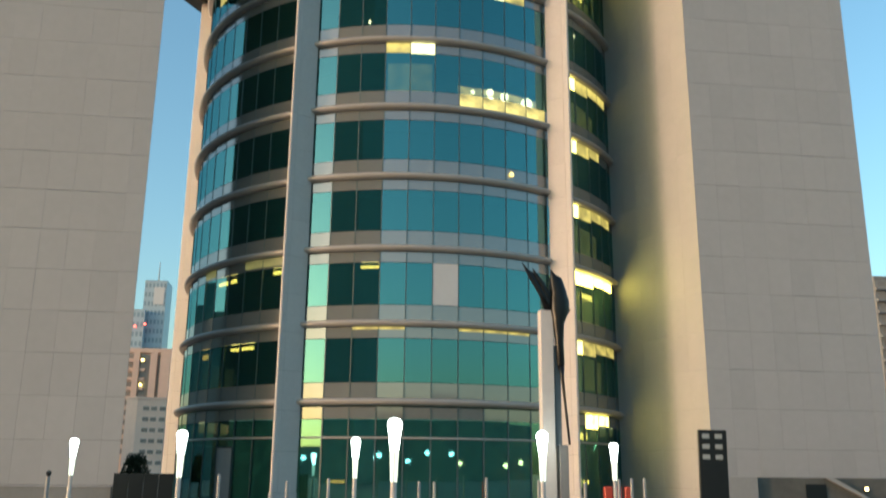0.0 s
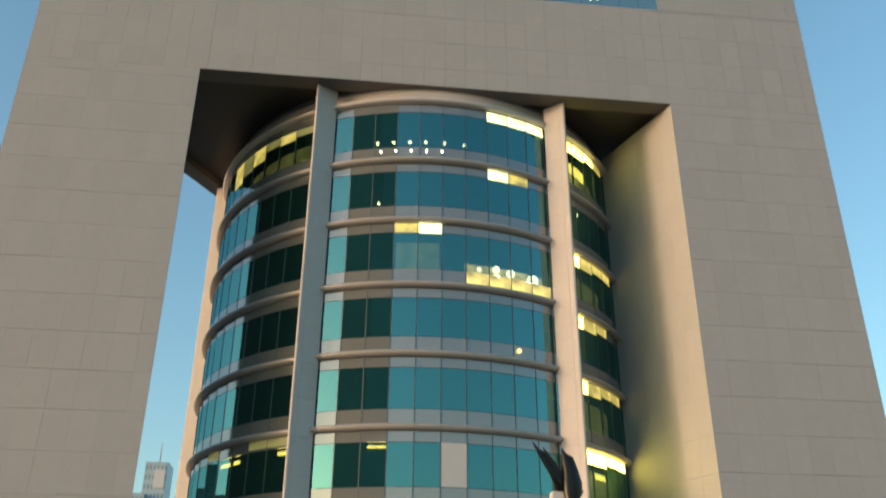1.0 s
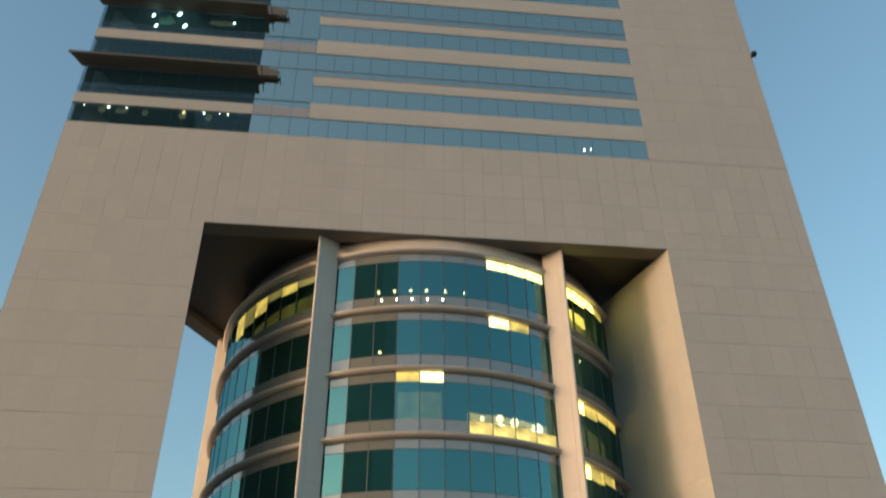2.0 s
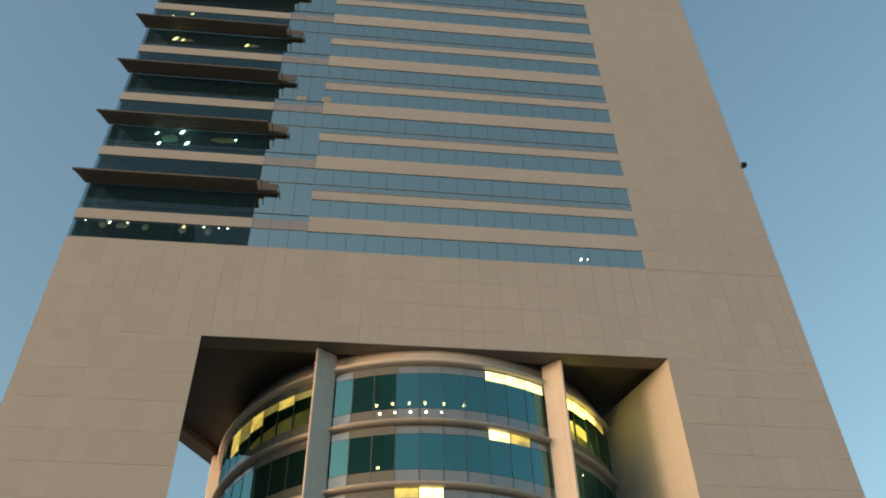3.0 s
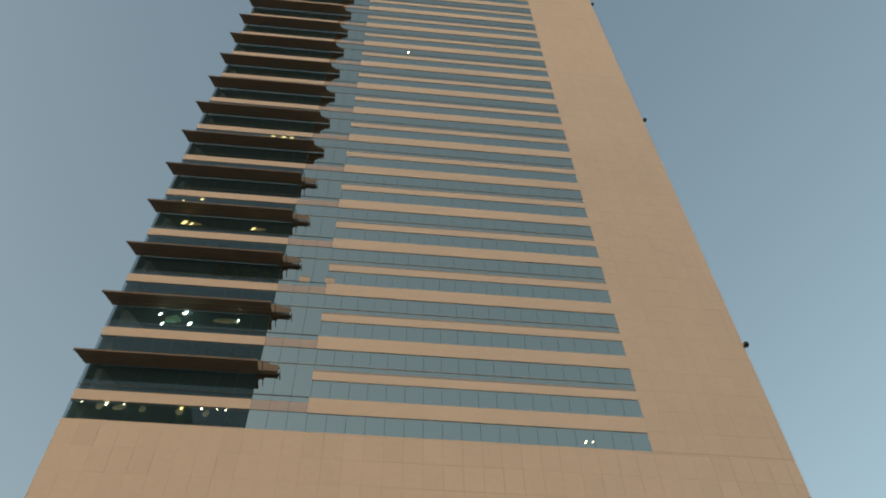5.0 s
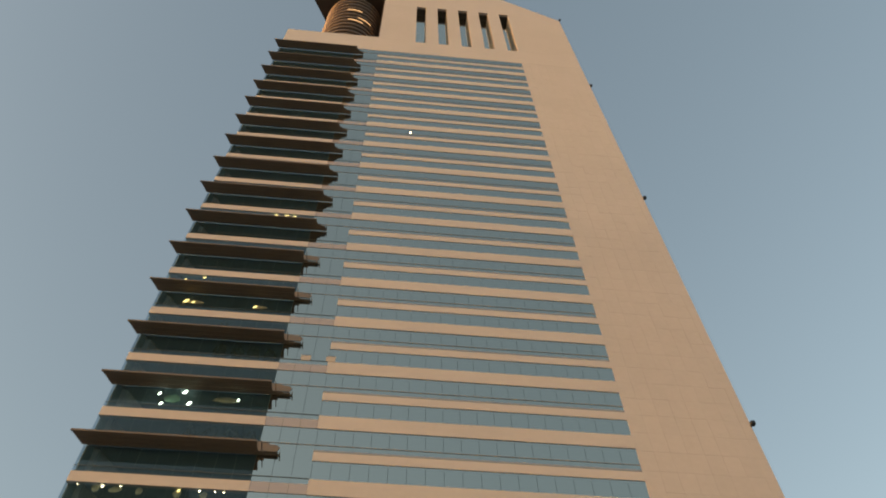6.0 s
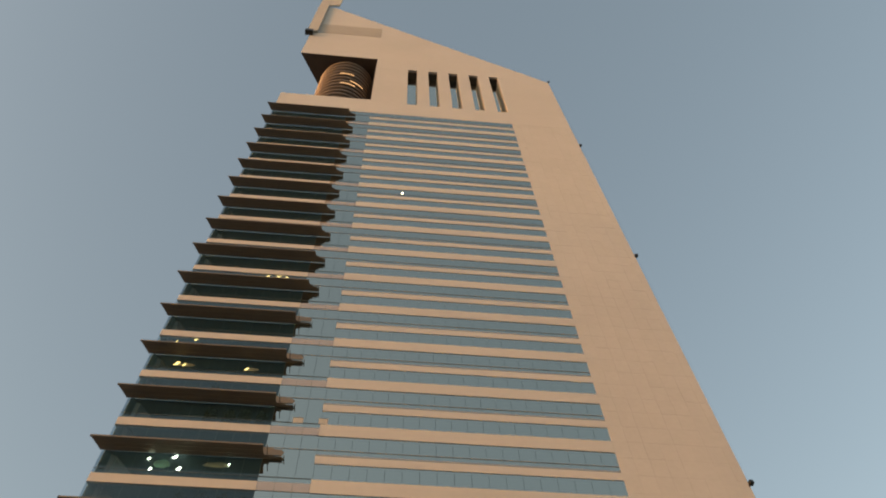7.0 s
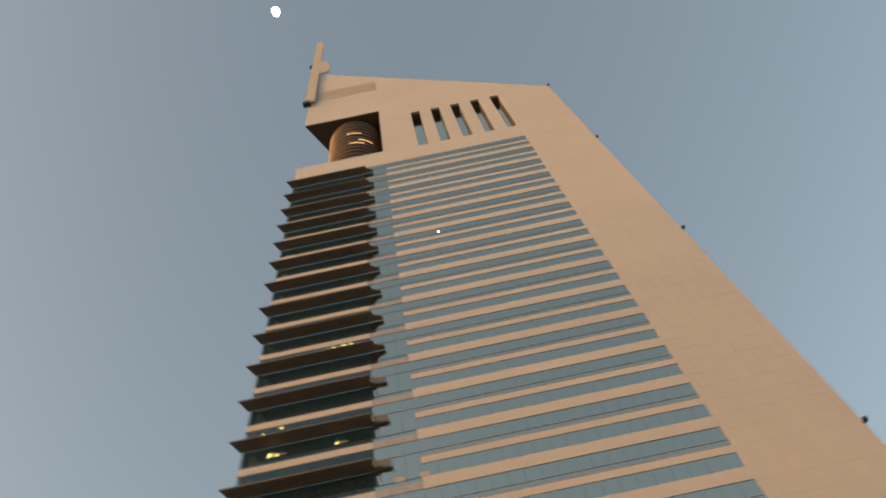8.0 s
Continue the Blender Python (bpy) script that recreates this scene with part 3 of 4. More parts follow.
for x, y, turn in ((-3.22, 50.85, 33), (14.52, 50.85, 139), (-11.95, 66.75, -22), (23.0, 67.0, 218), (-3.3, 81.8, -38), (14.1, 81.8, 218)):
    column(x, y, turn)


# lights and things seen in the clear bay of the facade
def spot(x, z, s, mat, y=50.25, label="small bright light inside the tower"):
    bm = bevelled(slab(B(), [(-s * 0.9, -s), (s * 0.35, -s * 0.8), (s, s * 1.1), (-s * 0.2, s * 0.8)], -0.03, 0.03), 0.01)
    ob = tagged(part("interior_spotlight", bm, mat, None, label), category="light", group="tower interior lights")
    q = y / 50.0
    ob.matrix_basis = pose(x * q, y, EYE[2] + (z - EYE[2]) * q)


for x, z, s, m in ((-21.77, 49.6, .07, W_), (-19.95, 49.45, .09, W_), (-18.62, 49.57, .06, W_), (-17.45, 49.67, .1, W_), (-14.33, 49.5, .16, LOBBY_), (-12.8, 49.57, .1, W_),
                   (-11.64, 49.61, .08, W_), (-10.99, 49.6, .09, W_), (-18.59, 60.34, .15, LIT_COOL), (-16.51, 60.72, .2, LIT_COOL), (-18.17, 59.09, .15, LIT_COOL),
                   (-15.88, 59.3, .2, LIT_COOL), (-11.91, 60.14, .1, LIT_COOL), (-13.64, 93.98, .35, LOBBY_), (-14.3, 94.05, .2, LOBBY_), (-12.4, 93.95, .42, LOBBY_), (-11.5, 93.9, .3, LOBBY_),
                   (-20.72, 78.46, .12, LOBBY_), (-18.86, 79.06, .2, LOBBY_), (-19.74, 74.54, .3, LOBBY_), (-19.0, 74.4, .18, LOBBY_), (-12.9, 74.3, .22, LOBBY_)):
    spot(x, z, s, m)
# bright spots painted on the coated glass as glowing chips, outside its face
spot(16.96, 48.45, 0.07, W_, 49.99, "glowing chip painting a bright spot on the coated glass")
spot(17.5, 48.5, 0.04, W_, 49.99, "glowing chip painting a bright spot on the coated glass")
spot(1.81, 122.7, 0.11, W_, 49.99, "glowing chip painting a bright spot on the coated glass")

for x, w, z in ((-7.38, 0.92, 66.26), (-5.05, 0.86, 66.32)):
    blind = thing("window_blind", "pale drawn blind in the tower's coated glass", "blind", (x, 50.0, z), "pale blinds")
    part("sheet", box(B(), 0, w, -0.004, 0.026, 0, 0.78), LOUVRE, blind)
    part("rail", box(B(), 0, w, -0.012, 0.026, 0.785, 0.83), MULLION, blind)


def glow_patch(x, z, w, h, mat, y, label, seed):
    """An uneven glowing patch that paints the light of the lamps beside it."""
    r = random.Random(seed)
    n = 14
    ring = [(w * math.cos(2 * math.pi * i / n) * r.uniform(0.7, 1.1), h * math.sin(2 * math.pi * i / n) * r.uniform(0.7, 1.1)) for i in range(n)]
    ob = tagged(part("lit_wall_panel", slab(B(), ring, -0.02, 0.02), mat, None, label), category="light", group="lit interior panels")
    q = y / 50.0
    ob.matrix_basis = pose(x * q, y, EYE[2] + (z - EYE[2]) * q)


# the lamplight here is painted: each patch glows by itself
glow_patch(-17.35, 59.75, 0.75, 0.6, LIT_GREEN, 50.36, "glowing green patch painting lamplight behind the tower's glass", 3)
glow_patch(-12.9, 60.0, 1.3, 0.35, LIT_HINT, 50.36, "dim glowing olive patch painting lamplight behind the tower's glass", 4)
# bottom row: painted glow for the lamplight on the plants
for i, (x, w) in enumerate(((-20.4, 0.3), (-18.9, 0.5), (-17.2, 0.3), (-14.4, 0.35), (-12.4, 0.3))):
    glow_patch(x, 49.25 - 0.04 * i, w, 0.4, LIT_HINT, 50.36, "dim glowing olive patch painting lamplight behind the tower's glass", 10 + i)
glow_patch(-12.6, 93.95, 1.5, 0.35, LIT_BROWN, 50.36, "glowing amber patch painting lamplight behind the tower's glass", 21)
glow_patch(-18.9, 74.45, 0.9, 0.3, LIT_BROWN, 50.36, "glowing amber patch painting lamplight behind the tower's glass", 22)
glow_patch(-12.4, 74.3, 0.7, 0.25, LIT_BROWN, 50.36, "glowing amber patch painting lamplight behind the tower's glass", 23)


def indoor_plant(x, y, z, h, seed):
    r = random.Random(seed)
    t = thing("indoor_plant", "dark leafy potted plant behind the tower's glass", "plant", (x, y, z), "indoor plants")
    part("pot", lathe(B(), [(0.0, 0.0), (0.24, 0.0), (0.32, 0.5), (0.28, 0.52), (0.0, 0.5)], 16), BLACK, t)
    bm = B()
    for i in range(420):
        a, b, q = r.uniform(0, 6.283), r.uniform(-1, 1), r.random() ** 0.4
        w = (1 - b * b) ** 0.5 * q * (0.85 + 0.2 * math.sin(3 * a + seed))
        c = Vector((0.72 * w * math.cos(a), 0.5 * w * math.sin(a), 0.5 + (h - 0.5) * (0.5 + 0.5 * b * q)))
        u = Vector((r.uniform(-1, 1), r.uniform(-1, 1), r.uniform(-1, 1))).normalized() * 0.16
        v = u.cross(Vector((r.uniform(-1, 1), r.uniform(-1, 1), 1))).normalized() * 0.06
        bm.faces.new([bm.verts.new(c + s) for s in (-u, v, u, -v)])
    part("foliage", bm, LEAF, t)


for x, k, h in ((-15.2, 1, 3.0), (-13.5, 1, 3.1), (-11.8, 1, 3.2), (-10.3, 1, 2.8), (-15.0, 4, 3.3), (-13.4, 4, 3.2), (-11.9, 4, 3.3), (-10.4, 4, 3.1),
                (-15.4, 5, 3.2), (-13.2, 7, 3.2), (-11.6, 7, 3.1), (-10.2, 7, 3.2)):
    indoor_plant(x, 50.95, 50.85 + 3.71 * k, h, int(x * 10) + k)
for x, h in ((-14.3, 1.9), (-12.6, 1.6), (-10.4, 2.0)):
    indoor_plant(x, 50.9, WIN0 - 0.3, h, int(x * 7))


# ---- things on the plaza ----
def street_lamp(x, y):
    la = thing("street_lamp", "slim grey lamp post with a flared glowing white head", "lamp", (x, y, 0), "plaza lamps")
    part("base_plate", bevelled(box(B(), -0.16, 0.16, -0.16, 0.16, 0, 0.04), 0.01), GREY_STONE, la)
    part("post", lathe(B(), [(0.105, 0.04), (0.09, 0.1), (0.08, 1.45), (0.085, 1.5)], 20), WHITE_STONE, la)
    for s in (-1, 1):
        part("blade", bevelled(slab(B(), [(s * 0.014, 1.5), (s * 0.085, 1.5), (s * 0.115, 2.3), (s * 0.014, 2.3)], -0.06, 0.06), 0.008), LAMP_BLADE, la, "glowing yellowish blade")
    part("head", lathe(B(), [(0.0, 2.28), (0.115, 2.3), (0.125, 2.4), (0.165, 2.75), (0.195, 2.92), (0.19, 3.02), (0.14, 3.09), (0.06, 3.12), (0.0, 3.125)], 24), LAMP_HEAD, la, "glowing white flared head")
    part("rib", box(B(), -0.012, 0.012, -0.05, 0.05, 1.5, 2.29), GREY_STONE, la)


for tx, d in ((0.0715, 23.4), (-0.1605, 32.4), (-0.2725, 42.3), (0.0284, 36.8), (0.241, 28.9), (0.3253, 38.4)):
    street_lamp(tx * d, d)



def globe_lamp(x, y, h, mat, label):
    la = thing("globe_street_lamp", label, "lamp", (x, y, 0), "street lamps across the plaza")
    part("post", lathe(B(), [(0.12, 0), (0.08, 0.3), (0.06, h - 0.5)], 12), GREY_STONE, la)
    bm = B()
    bmesh.ops.create_uvsphere(bm, u_segments=16, v_segments=10, radius=0.40)
    part("globe", bm, mat, la).matrix_basis = pose(0, 0, h)


for x, y, h in ((6.0, -60, 3.95), (9.3, -60, 5.4), (34.6, -56, 5.2), (-99.6, 0.6, 4.8), (-86, -19, 4.3), (-20.2, -57, 4.9)):
    globe_lamp(x, y, h, LIT_COOL, "street lamp with a cool white globe across the plaza")
for x, y, h in ((56, -48, 3.6), (81, -33, 3.3), (98, -16, 3.8), (99.2, -14, 4.1)):
    globe_lamp(x, y, h, AMBER_GLOBE, "street lamp with an amber globe across the plaza")

pylon = thing("sculpture_plinth", "tall slim white stone plinth beside a grey slab", "plinth", (7.47, 30.2, 0))
part("pillar", bevelled(box(B(), -0.23, 0.23, -0.23, 0.23, 0, 7.43), 0.02), WHITE_STONE, pylon)
part("slab", bevelled(box(B(), 0.36, 0.68, -0.2, 0.25, 0, 2.72), 0.02), GREY_STONE, pylon)
part("plinth_back", bevelled(box(B(), 0.32, 0.55, 0.1, 0.2, 2.6, 6.2), 0.02), GREY_STONE, pylon)


def sculpture():
    bm = B()

    def limb(points):
        """A tapered round limb through (x, y, z, radius across, radius deep)."""
        rows = []
        for x, y, z, ra, rb in points:
            rows.append([bm.verts.new((x + 1.4 * ra * math.cos(2 * math.pi * i / 10), y + rb * math.sin(2 * math.pi * i / 10), z)) for i in range(10)])
        for a, b in zip(rows, rows[1:]):
            for i in range(10):
                bm.faces.new((a[i], a[(i + 1) % 10], b[(i + 1) % 10], b[i])).smooth = True
        bm.faces.new(rows[0][::-1])
        bm.faces.new(rows[-1])

    # body with a hooked head, narrowing to a thin stem
    limb([(7.97, 30, 5.22, .03, .05), (7.95, 30, 5.5, .10, .12), (7.92, 30, 6.28, .11, .15), (7.9, 30, 6.95, .15, .18), (7.96, 30, 7.4, .25, .2), (7.97, 30, 7.75, .25, .2),
          (7.95, 30, 8.05, .20, .18), (7.88, 30, 8.4, .18, .14), (7.84, 30, 8.62, .15, .1), (7.74, 30, 8.72, .07, .07), (7.66, 30, 8.9, .015, .03)])
    limb([(8.2, 30, 2.72, .03, .04), (8.13, 30, 3.5, .035, .05), (8.06, 30, 4.3, .035, .05), (8.0, 30, 5.0, .045, .06), (7.96, 30, 5.45, .09, .1)])
    # raised wing of overlapping feathers
    limb([(7.55, 30.02, 7.42, .12, .12), (7.50, 30.02, 7.75, .15, .12), (7.36, 30.02, 8.1, .16, .09), (7.16, 30.02, 8.45, .15, .06), (6.98, 30.02, 8.72, .11, .05), (6.86, 30.02, 8.86, .02, .03)])
    limb([(7.45, 29.94, 7.6, .05, .05), (7.3, 29.94, 7.95, .08, .05), (7.06, 29.94, 8.38, .09, .04), (6.84, 29.94, 8.74, .07, .03), (6.6, 29.94, 9.1, .01, .02)])
    limb([(7.62, 29.96, 7.6, .06, .05), (7.5, 29.96, 8.0, .09, .05), (7.3, 29.96, 8.4, .08, .04), (7.1, 29.96, 8.72, .05, .03), (6.98, 29.96, 8.92, .01, .02)])
    # folded wing behind the body and the link between both
    limb([(7.68, 30.05, 7.45, .05, .06), (7.70, 30.05, 7.9, .07, .06), (7.69, 30.05, 8.3, .06, .05), (7.68, 30.05, 8.6, .02, .03)])
    limb([(8.06, 29.95, 7.35, .05, .05), (8.14, 29.95, 7.7, .07, .05), (8.13, 29.95, 8.1, .06, .05), (8.05, 29.95, 8.45, .02, .03)])
    limb([(7.6, 30, 7.46, .07, .08), (7.75, 30, 7.6, .08, .1), (7.92, 30, 7.78, .08, .1)])
    # claw held out to the side
    limb([(7.98, 30, 6.95, .04, .04), (8.08, 30, 7.12, .035, .03), (8.2, 30, 7.28, .04, .03), (8.33, 30, 7.47, .03, .02)])
    limb([(8.14, 30, 7.2, .03, .03), (8.17, 30, 7.34, .025, .03), (8.16, 30, 7.48, .012, .02)])
    tagged(part("sculpture", bm, BRONZE, None, "dark bronze winged sculpture on the white plinth"), category="sculpture")


sculpture()

totem = thing("sign_totem", "black sign totem with pale grey pictogram squares", "sign", (10.55, 24.0, 0))
totem.matrix_basis = pose(10.62, 24.0, 0, 0, 1.2, -12)
part("body", bevelled(box(B(), -0.39, 0.39, -0.08, 0.08, 0, 2.98), 0.015), BLACK, totem)
for r in range(3):
    for c in (-0.19, 0.16):
        z = 2.17 + 0.285 * r
        part("pictogram", bevelled(box(B(), c - 0.10, c + 0.10, -0.092, -0.082, z, z + 0.13), 0.003), ICON, totem, "pale grey square")

lw = thing("low_wall", "low rough grey stone wall before the tower leg", "wall", (0, 0, 0))
part("wall", bevelled(box(B(), -40, -10.7, 46.6, 47.1, 0, 0.92), 0.02), GREY_STONE, lw)
part("coping", bevelled(box(B(), -40, -10.65, 46.55, 47.15, 0.92, 1.0), 0.015), CLAD, lw)
rw = thing("ramp_wall", "dark stone ramp wall with a sloping pale kerb", "wall", (0, 0, 0))
part("wall", bevelled(box(B(), 21.8, 45, 46.9, 47.4, 0, 1.7), 0.02), DARK_STONE, rw)
part("pier", bevelled(box(B(), 21.3, 23.2, 46.6, 47.5, 0, 1.72), 0.02), LOUVRE, rw)
part("sloping_kerb", slab(B(), [(27.2, 1.68), (29.6, 0.5), (29.9, 0.5), (27.7, 1.68)], 46.6, 46.85), LOUVRE, rw)
# flat black panel paints the shade of an opening; the wall is unbroken
part("dark_opening", box(B(), 26.1, 27.3, 46.85, 46.89, 0.2, 1.35), BLACK, rw)
rl = thing("ramp_light", "small amber light on the dark ramp wall", "lamp", (29.64, 46.86, 1.11))
part("housing", bevelled(box(B(), -0.16, 0.16, -0.05, 0.04, -0.13, 0.13), 0.02), BLACK, rl)
part("lens", bevelled(box(B(), -0.1, 0.1, -0.075, -0.051, -0.08, 0.08), 0.01), AMBER_GLOBE, rl, "glowing amber lens")
hoard = thing("dark_hoarding", "black solid hoarding beside the tower leg", "fence", (0, 0, 0))
for i in range(4):
    part("fence_panel", bevelled(box(B(), -10.5 + i * 0.72, -9.8 + i * 0.72, 46.0, 46.08, 0, 1.6), 0.01), BLACK, hoard)


def bollard(x, y, h):
    b = thing("bollard", "slim pale metal bollard on the plaza", "bollard", (x, y, 0), "bollards")
    part("post", lathe(B(), [(0.07, 0), (0.065, h - 0.06), (0.05, h - 0.02), (0, h)], 16), LOUVRE, b)


for tx in (-0.118, -0.045, 0.0, 0.1, 0.117, 0.176, 0.236, 0.29, 0.33, 0.345, 0.36):
    bollard(tx * 38, 38, 1.5 + 0.12 * math.sin(tx * 40))
pb = thing("path_light", "short post light with a dark round head", "lamp", (-12.1, 41.0, 0))
part("post", lathe(B(), [(0.09, 0), (0.08, 1.45)], 16), LOUVRE, pb)
part("head", lathe(B(), [(0.03, 1.45), (0.11, 1.52), (0.12, 1.64), (0.0, 1.72)], 16), BLACK, pb)
for x in (13.3, 13.75, 14.3):
    co = thing("traffic_barrier", "red plastic traffic barrier by the entrance", "barrier", (x, 42.0, 0), "red barriers")
    part("body", bevelled(prism(B(), [(-0.2, -0.15), (0.2, -0.15), (0.2, 0.15), (-0.2, 0.15)], 0, 1.2), 0.04), RED, co)


def bush(x, y, h, seed):
    r = random.Random(seed)
    t = thing("small_tree", "dark leafy small tree behind the hoarding", "tree", (x, y, 0))
    part("trunk", lathe(B(), [(0.12, 0), (0.08, h * 0.4), (0.03, h * 0.8)], 10), BARK, t)
    bm = B()
    for i in range(2400):
        a, b = r.uniform(0, 6.283), r.random()
        rad = (0.3 + 0.9 * r.random() ** 0.5) * (1.0 - 0.55 * b) * (0.8 + 0.3 * math.sin(3 * a + seed))
        c = Vector((rad * math.cos(a), rad * math.sin(a), h * (0.35 + 0.65 * b * r.uniform(0.8, 1.0))))
        u = Vector((r.uniform(-1, 1), r.uniform(-1, 1), r.uniform(-1, 1))).normalized() * 0.12
        w = u.cross(Vector((r.uniform(-1, 1), r.uniform(-1, 1), 1))).normalized() * 0.05
        bm.faces.new([bm.verts.new(c + q) for q in (-u, w, u, -w)])
    part("crown", bm, LEAF, t)


bush(-12.45, 60.0, 2.85, 2)


# ---- buildings in the distance ----
def block(name, label, x0, x1, y0, y1, h, wall, rows, cols, win=FAR_GLASS, balconies=False, sill=3.0):
    b = thing(name, label, "building", (0, 0, 0))
    part("wall", box(B(), x0, x1, y0, y1, 0, h), wall, b)
    part("roof_parapet", box(B(), x0 - 0.2, x1 + 0.2, y0 - 0.2, y1, h, h + 0.7), wall, b)
    fh, cw = (h - sill) / rows, (x1 - x0) / cols
    for r in range(rows):
        for c in range(cols):
            z, x = sill + r * fh, x0 + c * cw
            part("window", box(B(), x + cw * 0.2, x + cw * 0.8, y0 - 0.06, y0 - 0.01, z + fh * 0.25, z + fh * 0.75), win, b)
        if balconies:
            part("balcony", box(B(), x0 - 0.3, x1 + 0.3, y0 - 1.4, y0 - 0.07, sill + r * fh - 0.15, sill + r * fh + 0.75), wall, b)
    return b


ap = thing("beige_apartment_building", "beige apartment building with tall piers and dark recesses", "building", (0, 0, 0))
part("wall", box(B(), -69.0, -54.0, 301.4, 320, 0, 40.2), BEIGE, ap)
part("roof_parapet", box(B(), -67.6, -54.0, 300.6, 320, 40.21, 41.6), BEIGE, ap)
for x0, x1 in ((-65.9, -64.0), (-60.5, -58.3), (-57.2, -54.0)):
    part("pier", box(B(), x0, x1, 300, 301.39, 0, 40.2), BEIGE, ap)
for x0, x1 in ((-64.0, -60.5), (-58.3, -57.2)):
    part("recess", box(B(), x0 + 0.05, x1 - 0.05, 301.2, 301.38, 4, 39.6), FAR_GLASS, ap, "dark glazed recess")
for i in range(11):
    z = 6 + 3.1 * i
    part("balcony", box(B(), -63.9, -62.2, 300.3, 301.19, z, z + 1.0), BEIGE, ap)
    part("balcony", box(B(), -69.0, -66.0, 300.4, 301.39, z, z + 1.1), BEIGE, ap)
    part("window", box(B(), -68.8, -66.2, 301.3, 301.38, z + 1.15, z + 2.8), FAR_GLASS, ap)
for z in (29.0, 37.2):
    part("balcony_lamp", bevelled(box(B(), -63.4, -62.6, 300.1, 300.25, z, z + 0.8), 0.1), LIT_WARM, ap, "lit balcony lamp")
pale = thing("pale_building", "pale low-rise building with rows of dark slot windows", "building", (0, 0, 0))
part("wall", prism(B(), [(-46.4, 220.0), (-38.0, 221.0), (-38.0, 240.0), (-49.4, 240.0), (-49.6, 222.8)], 0, 18.6), PALE_RENDER, pale)
part("roof_parapet", prism(B(), [(-46.4, 219.8), (-37.8, 220.8), (-37.8, 240.0), (-49.4, 240.0), (-49.8, 222.7)], 18.6, 19.1), PALE_RENDER, pale)
for i in range(6):
    for j, x in enumerate((-45.0, -43.2, -41.2, -39.6)):
        y = 220.0 + (x + 46.4) / 8.4
        part("window", box(B(), x, x + 1.3, y - 0.05, y + 0.5, 3.2 + 2.55 * i, 4.1 + 2.55 * i), FAR_GLASS, pale)
b = block("blue_glass_tower", "blue glass tower far away, haze painted into its colour", -193.6, -171.8, 900, 930, 190, HAZE_BLUE, 20, 6, HAZE_GLASS)
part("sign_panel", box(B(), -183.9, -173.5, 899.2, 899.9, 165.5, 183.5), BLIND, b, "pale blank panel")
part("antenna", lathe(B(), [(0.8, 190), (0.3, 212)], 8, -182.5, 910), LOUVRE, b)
b = block("blue_glass_building", "lower blue building far away, haze painted into its colour", -205, -189, 890, 899, 158, HAZE_BLUE, 16, 4, HAZE_GLASS)
for x, z in ((-197.1, 141.2), (-187.6, 143.7)):
    part("beacon", bevelled(box(B(), x - 0.9, x + 0.9, 887.5, 889.9, z - 0.9, z + 0.9), 0.4), LIT_RED, b, "red aircraft warning light")
block("balcony_building", "grey apartment block with dark balconies behind the tower", 168.5, 200, 250, 280, 63, GREY_STONE, 16, 6, balconies=True)
block("dark_office_block", "dark office block across the plaza, mirrored in the drum", -74, -36, -52, -30, 126, OFFICE_BLOCK, 26, 10)
block("street_building", "low building across the plaza, mirrored in the drum", -210, -148.5, -125, -105, 9.5, DARK_BLOCK, 2, 8, sill=1.0)
for i in range(1, 7):
    block("street_building", "dim low-rise building across the plaza, mirrored in the drum", -210 + i * 62, -148.5 + i * 62, -125, -105, 17.5 + 2.2 * math.sin(i * 2.1), DARK_BLOCK, 4, 8, sill=1.0)

block("left_street_building", "mid-rise street building mirrored in the drum", -190, -160, 84, 150, 40, DARK_BLOCK, 10, 8)
block("left_street_building", "mid-rise street building mirrored in the drum", -195, -165, 158, 230, 52, DARK_BLOCK, 13, 8)

# ---- moon ----
bm = B()
bmesh.ops.create_uvsphere(bm, u_segments=24, v_segments=16, radius=12.5)
tagged(part("moon", bm, MOONLIT, None, "bright white moon in the evening sky"), category="moon", kind="structure").matrix_basis = pose(-0.1116 * 3000, 0.1156 * 3000, 0.987 * 3000) @ Matrix.Diagonal((1.0, 1.18, 1.0, 1.0))

# ---- panes of the facade ----
PW = 1.4965
COLS = [L + 0.02 + PW * i for i in range(30)]
SPLIT = -4.86


def rows_of(col):
    """Glass rows (bottom, top) of one column of the facade."""
    left = COLS[col] < SPLIT - 0.5
    out = [(WIN0, 49.78 if left else 49.75)]
    for k in range(15):
        z = MOD * k
        if left:
            out.append((50.88 + z, 55.20 + z))
            out.append((55.29 + z, (57.20 if k < 14 else 57.1) + z))
        else:
            out.append((51.42 + z, 53.40 + z))
            out.append((54.42 + z, 57.17 + z))
    return out


def facade_pane(h, mat):
    key = (round(h, 3), mat.name)
    if key not in MESH:
        me = bpy.data.meshes.new("pane")
        bm = box(B(), 0.012, PW - 0.012, 0, 0.035, 0, h)
        bm.to_mesh(me)
        bm.free()
        me.materials.append(mat)
        MESH[key] = me
    return MESH[key]


far = {"coated": B(), "clear": B()}
for c in range(30):
    for z0, z1 in rows_of(c):
        clear = c < 9
        if z0 < 74:
            tilt = pose(0, 0, 0, rng.uniform(-0.1, 0.1), 0, rng.uniform(-0.12, 0.12))
            place(facade_pane(z1 - z0, CLEAR if clear else COATED), "pane", tower, pose(COLS[c], 50.03, z0) @ tilt)
        else:
            box(far["clear" if clear else "coated"], COLS[c] + 0.012, COLS[c] + PW - 0.012, 50.03, 50.065, z0, z1)
part("upper_panes", far["coated"], COATED, tower, kind="stuff")
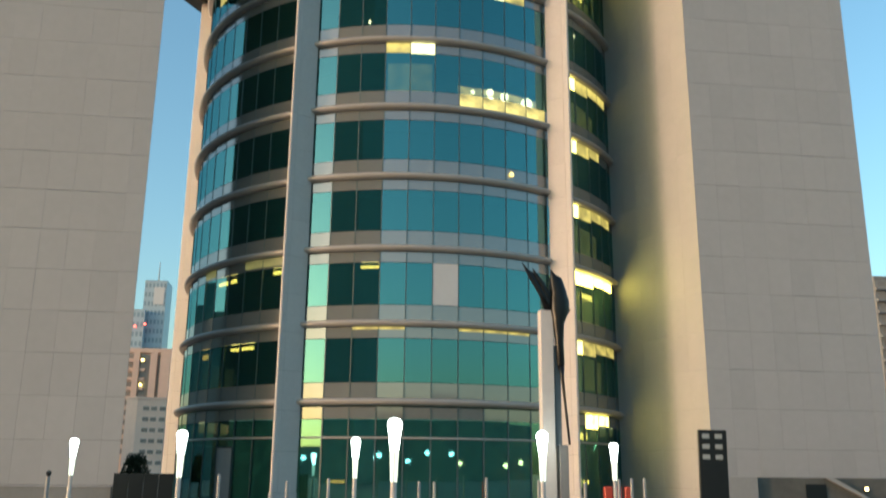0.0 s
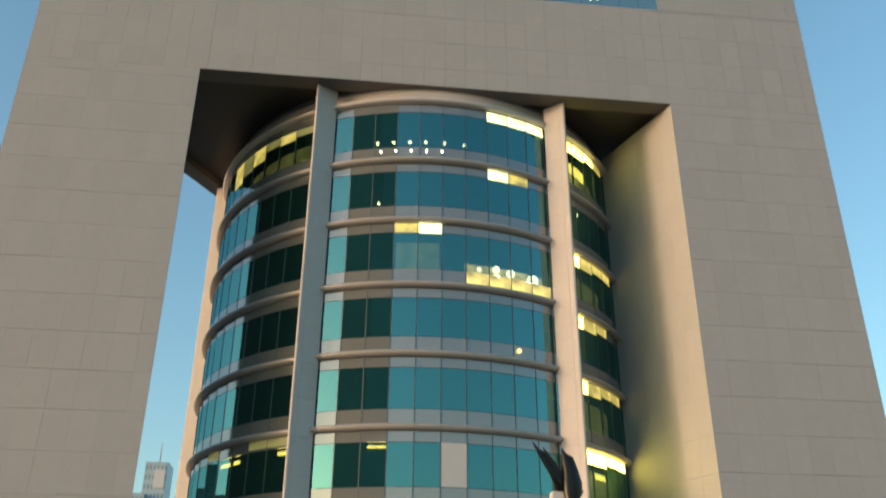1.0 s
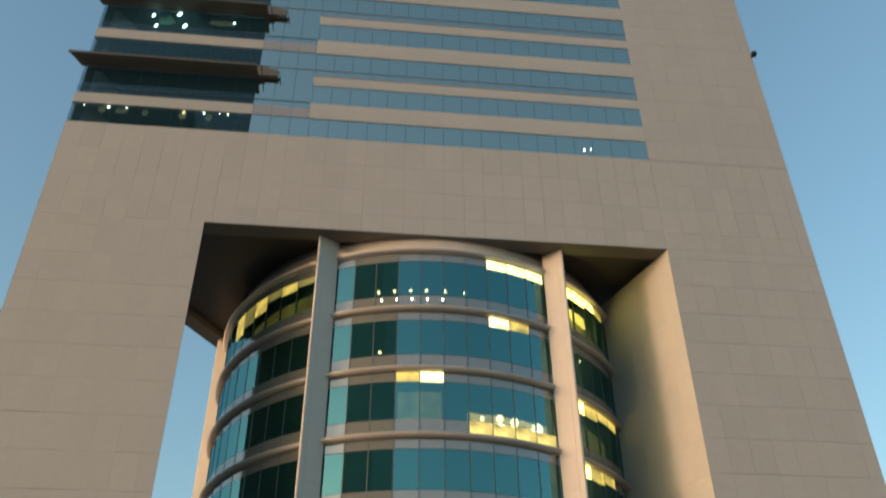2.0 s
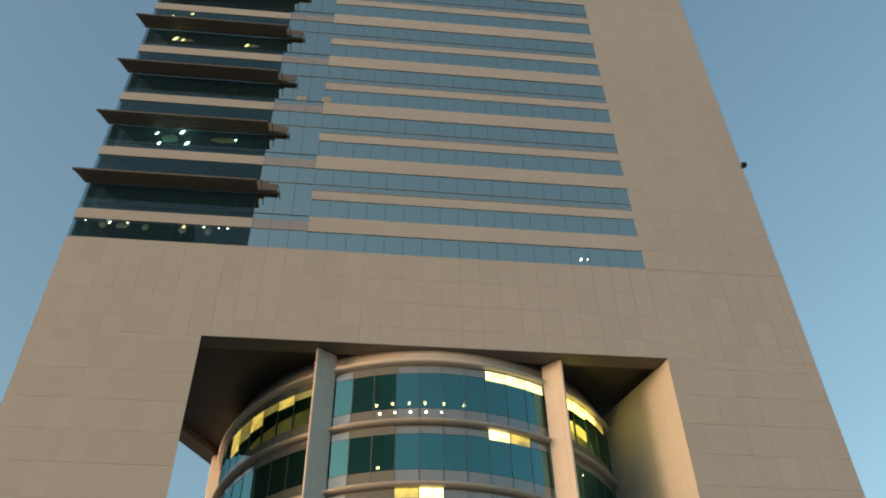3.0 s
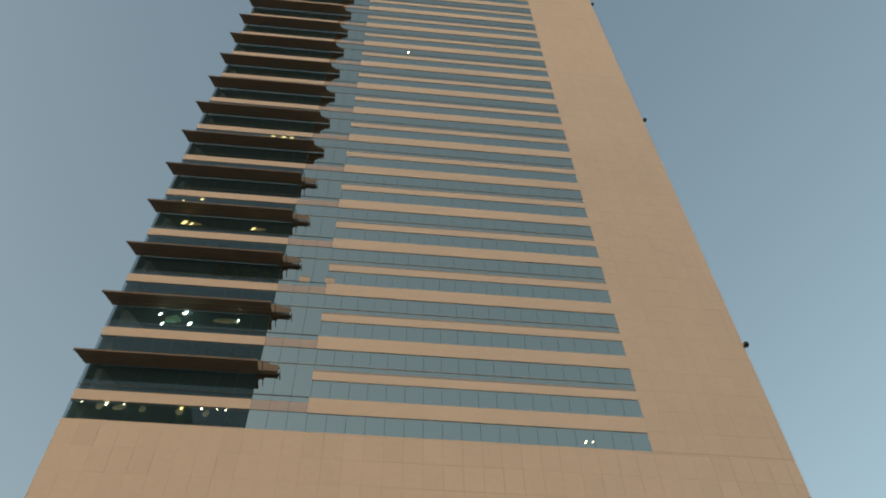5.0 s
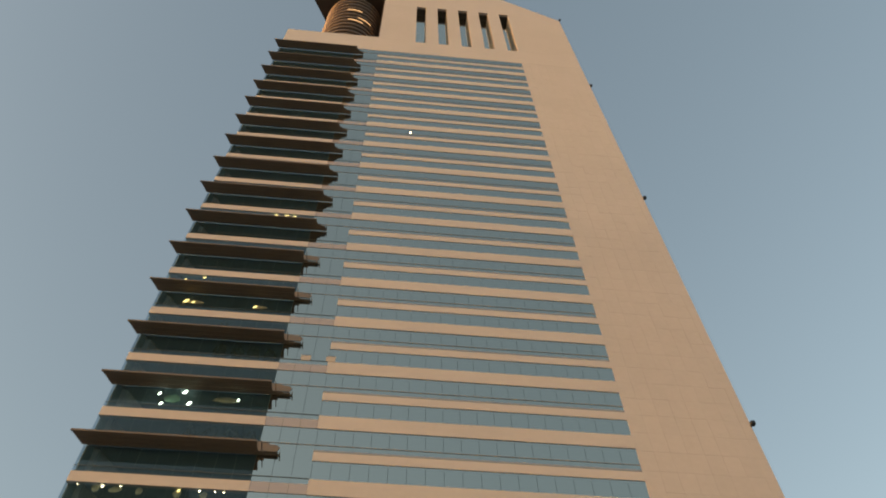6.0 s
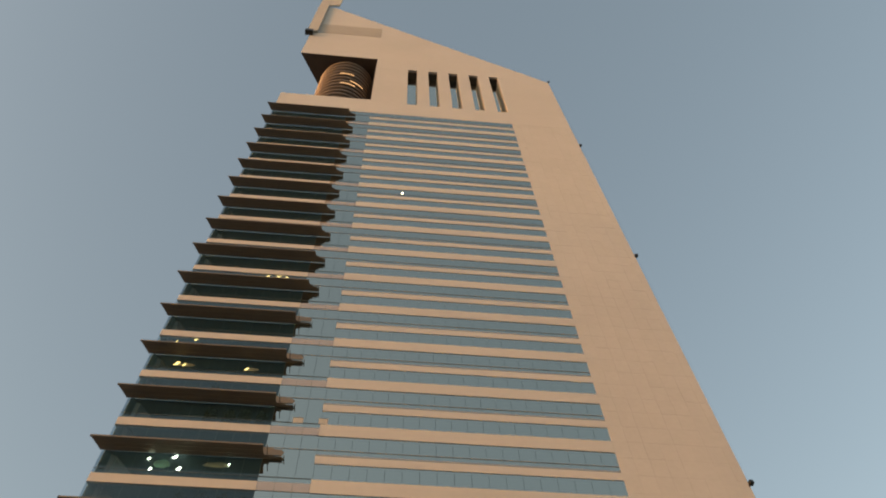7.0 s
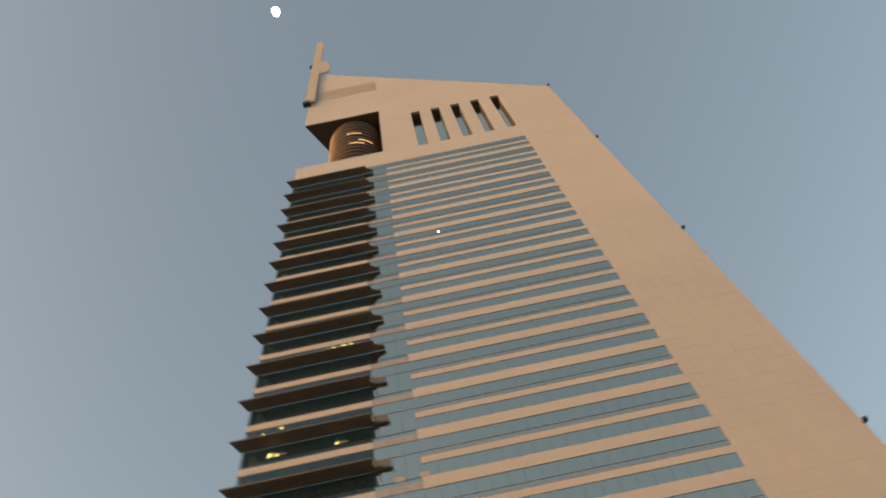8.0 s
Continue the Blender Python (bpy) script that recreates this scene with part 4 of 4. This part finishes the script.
part("upper_clear_panes", far["clear"], CLEAR, tower, "dark clear glass", kind="stuff")

# ---- cladding panels of legs, header, right wall and reveal ----
FINE, WIDE = (0.002, 0.003, 0.005), (0.005, 0.008, 0.013)     # half widths of the open joints


def clad(w, h, g, gz=0.005):
    """A cladding panel, its joint open by g at the sides and gz above and below."""
    key = (round(w, 3), round(h, 3), g, gz, "panel")
    if key not in MESH:
        me = bpy.data.meshes.new("panel")
        bm = box(B(), g, w - g, 0, 0.05, gz, h - gz)
        bm.to_mesh(me)
        bm.free()
        me.materials.append(CLAD)
        MESH[key] = me
    return MESH[key]


def grid_lines(a, b, first, pitch):
    out = [a]
    v = first
    while v < b - 0.15:
        if v > a + 0.15:
            out.append(v)
        v += pitch
    return out + [b]


def clad_wall(parent, x0, x1, z0, z1, sides, ends):
    """Panels in courses over a stretch of the facade, each hung a few millimetres unevenly."""
    xs, zs = grid_lines(x0, x1, L + 0.02, PW), grid_lines(z0, z1, 0.97, 2.333)
    for a, b in zip(xs, xs[1:]):
        for c, d in zip(zs, zs[1:]):
            m = pose(a, 50.0 + rng.uniform(-0.004, 0.004), c, rng.uniform(-0.08, 0.08), 0, rng.uniform(-0.1, 0.1))
            place(clad(b - a, d - c, rng.choice(sides), rng.choice(ends)), "panel", parent, m)


clad_wall(left_leg, L, OL, 0.0, CEIL, FINE, WIDE)
clad_wall(right_leg, OR, E, 0.0, CEIL, FINE, WIDE)
clad_wall(header, L, E, CEIL, WIN0 - 0.02, (0.003, 0.005, 0.008), (0.003, 0.005, 0.007))
bm = B()
xs, zs = grid_lines(22.17, E, L + 0.02, PW), grid_lines(WIN0, WTOP, 0.97, 2.333)
for a, b in zip(xs, xs[1:]):
    for c, d in zip(zs, zs[1:]):
        y, g = 50.0 + rng.uniform(-0.004, 0.004), rng.choice(FINE)
        box(bm, a + g, b - g, y, y + 0.05, c + 0.005, d - 0.005)
part("right_wall_cladding", bm, CLAD, tower, kind="stuff")
rd = Vector((19.45 - 22.30, 58.2 - 50.06, 0))
turn = math.degrees(math.atan2(rd.y, rd.x))
ls, zs = [0.06, 1.5, 2.9, 4.35, 5.8, 7.2, rd.length], grid_lines(0.0, CEIL, 0.97, 2.333)
for a, b in zip(ls, ls[1:]):
    for c, d in zip(zs, zs[1:]):
        m = pose(22.30, 50.06, 0, 0, 0, turn) @ pose(b, 0.055, c, 0, 0, 180)
        place(clad(b - a, d - c, rng.choice(FINE)), "reveal_panel", right_leg, m)
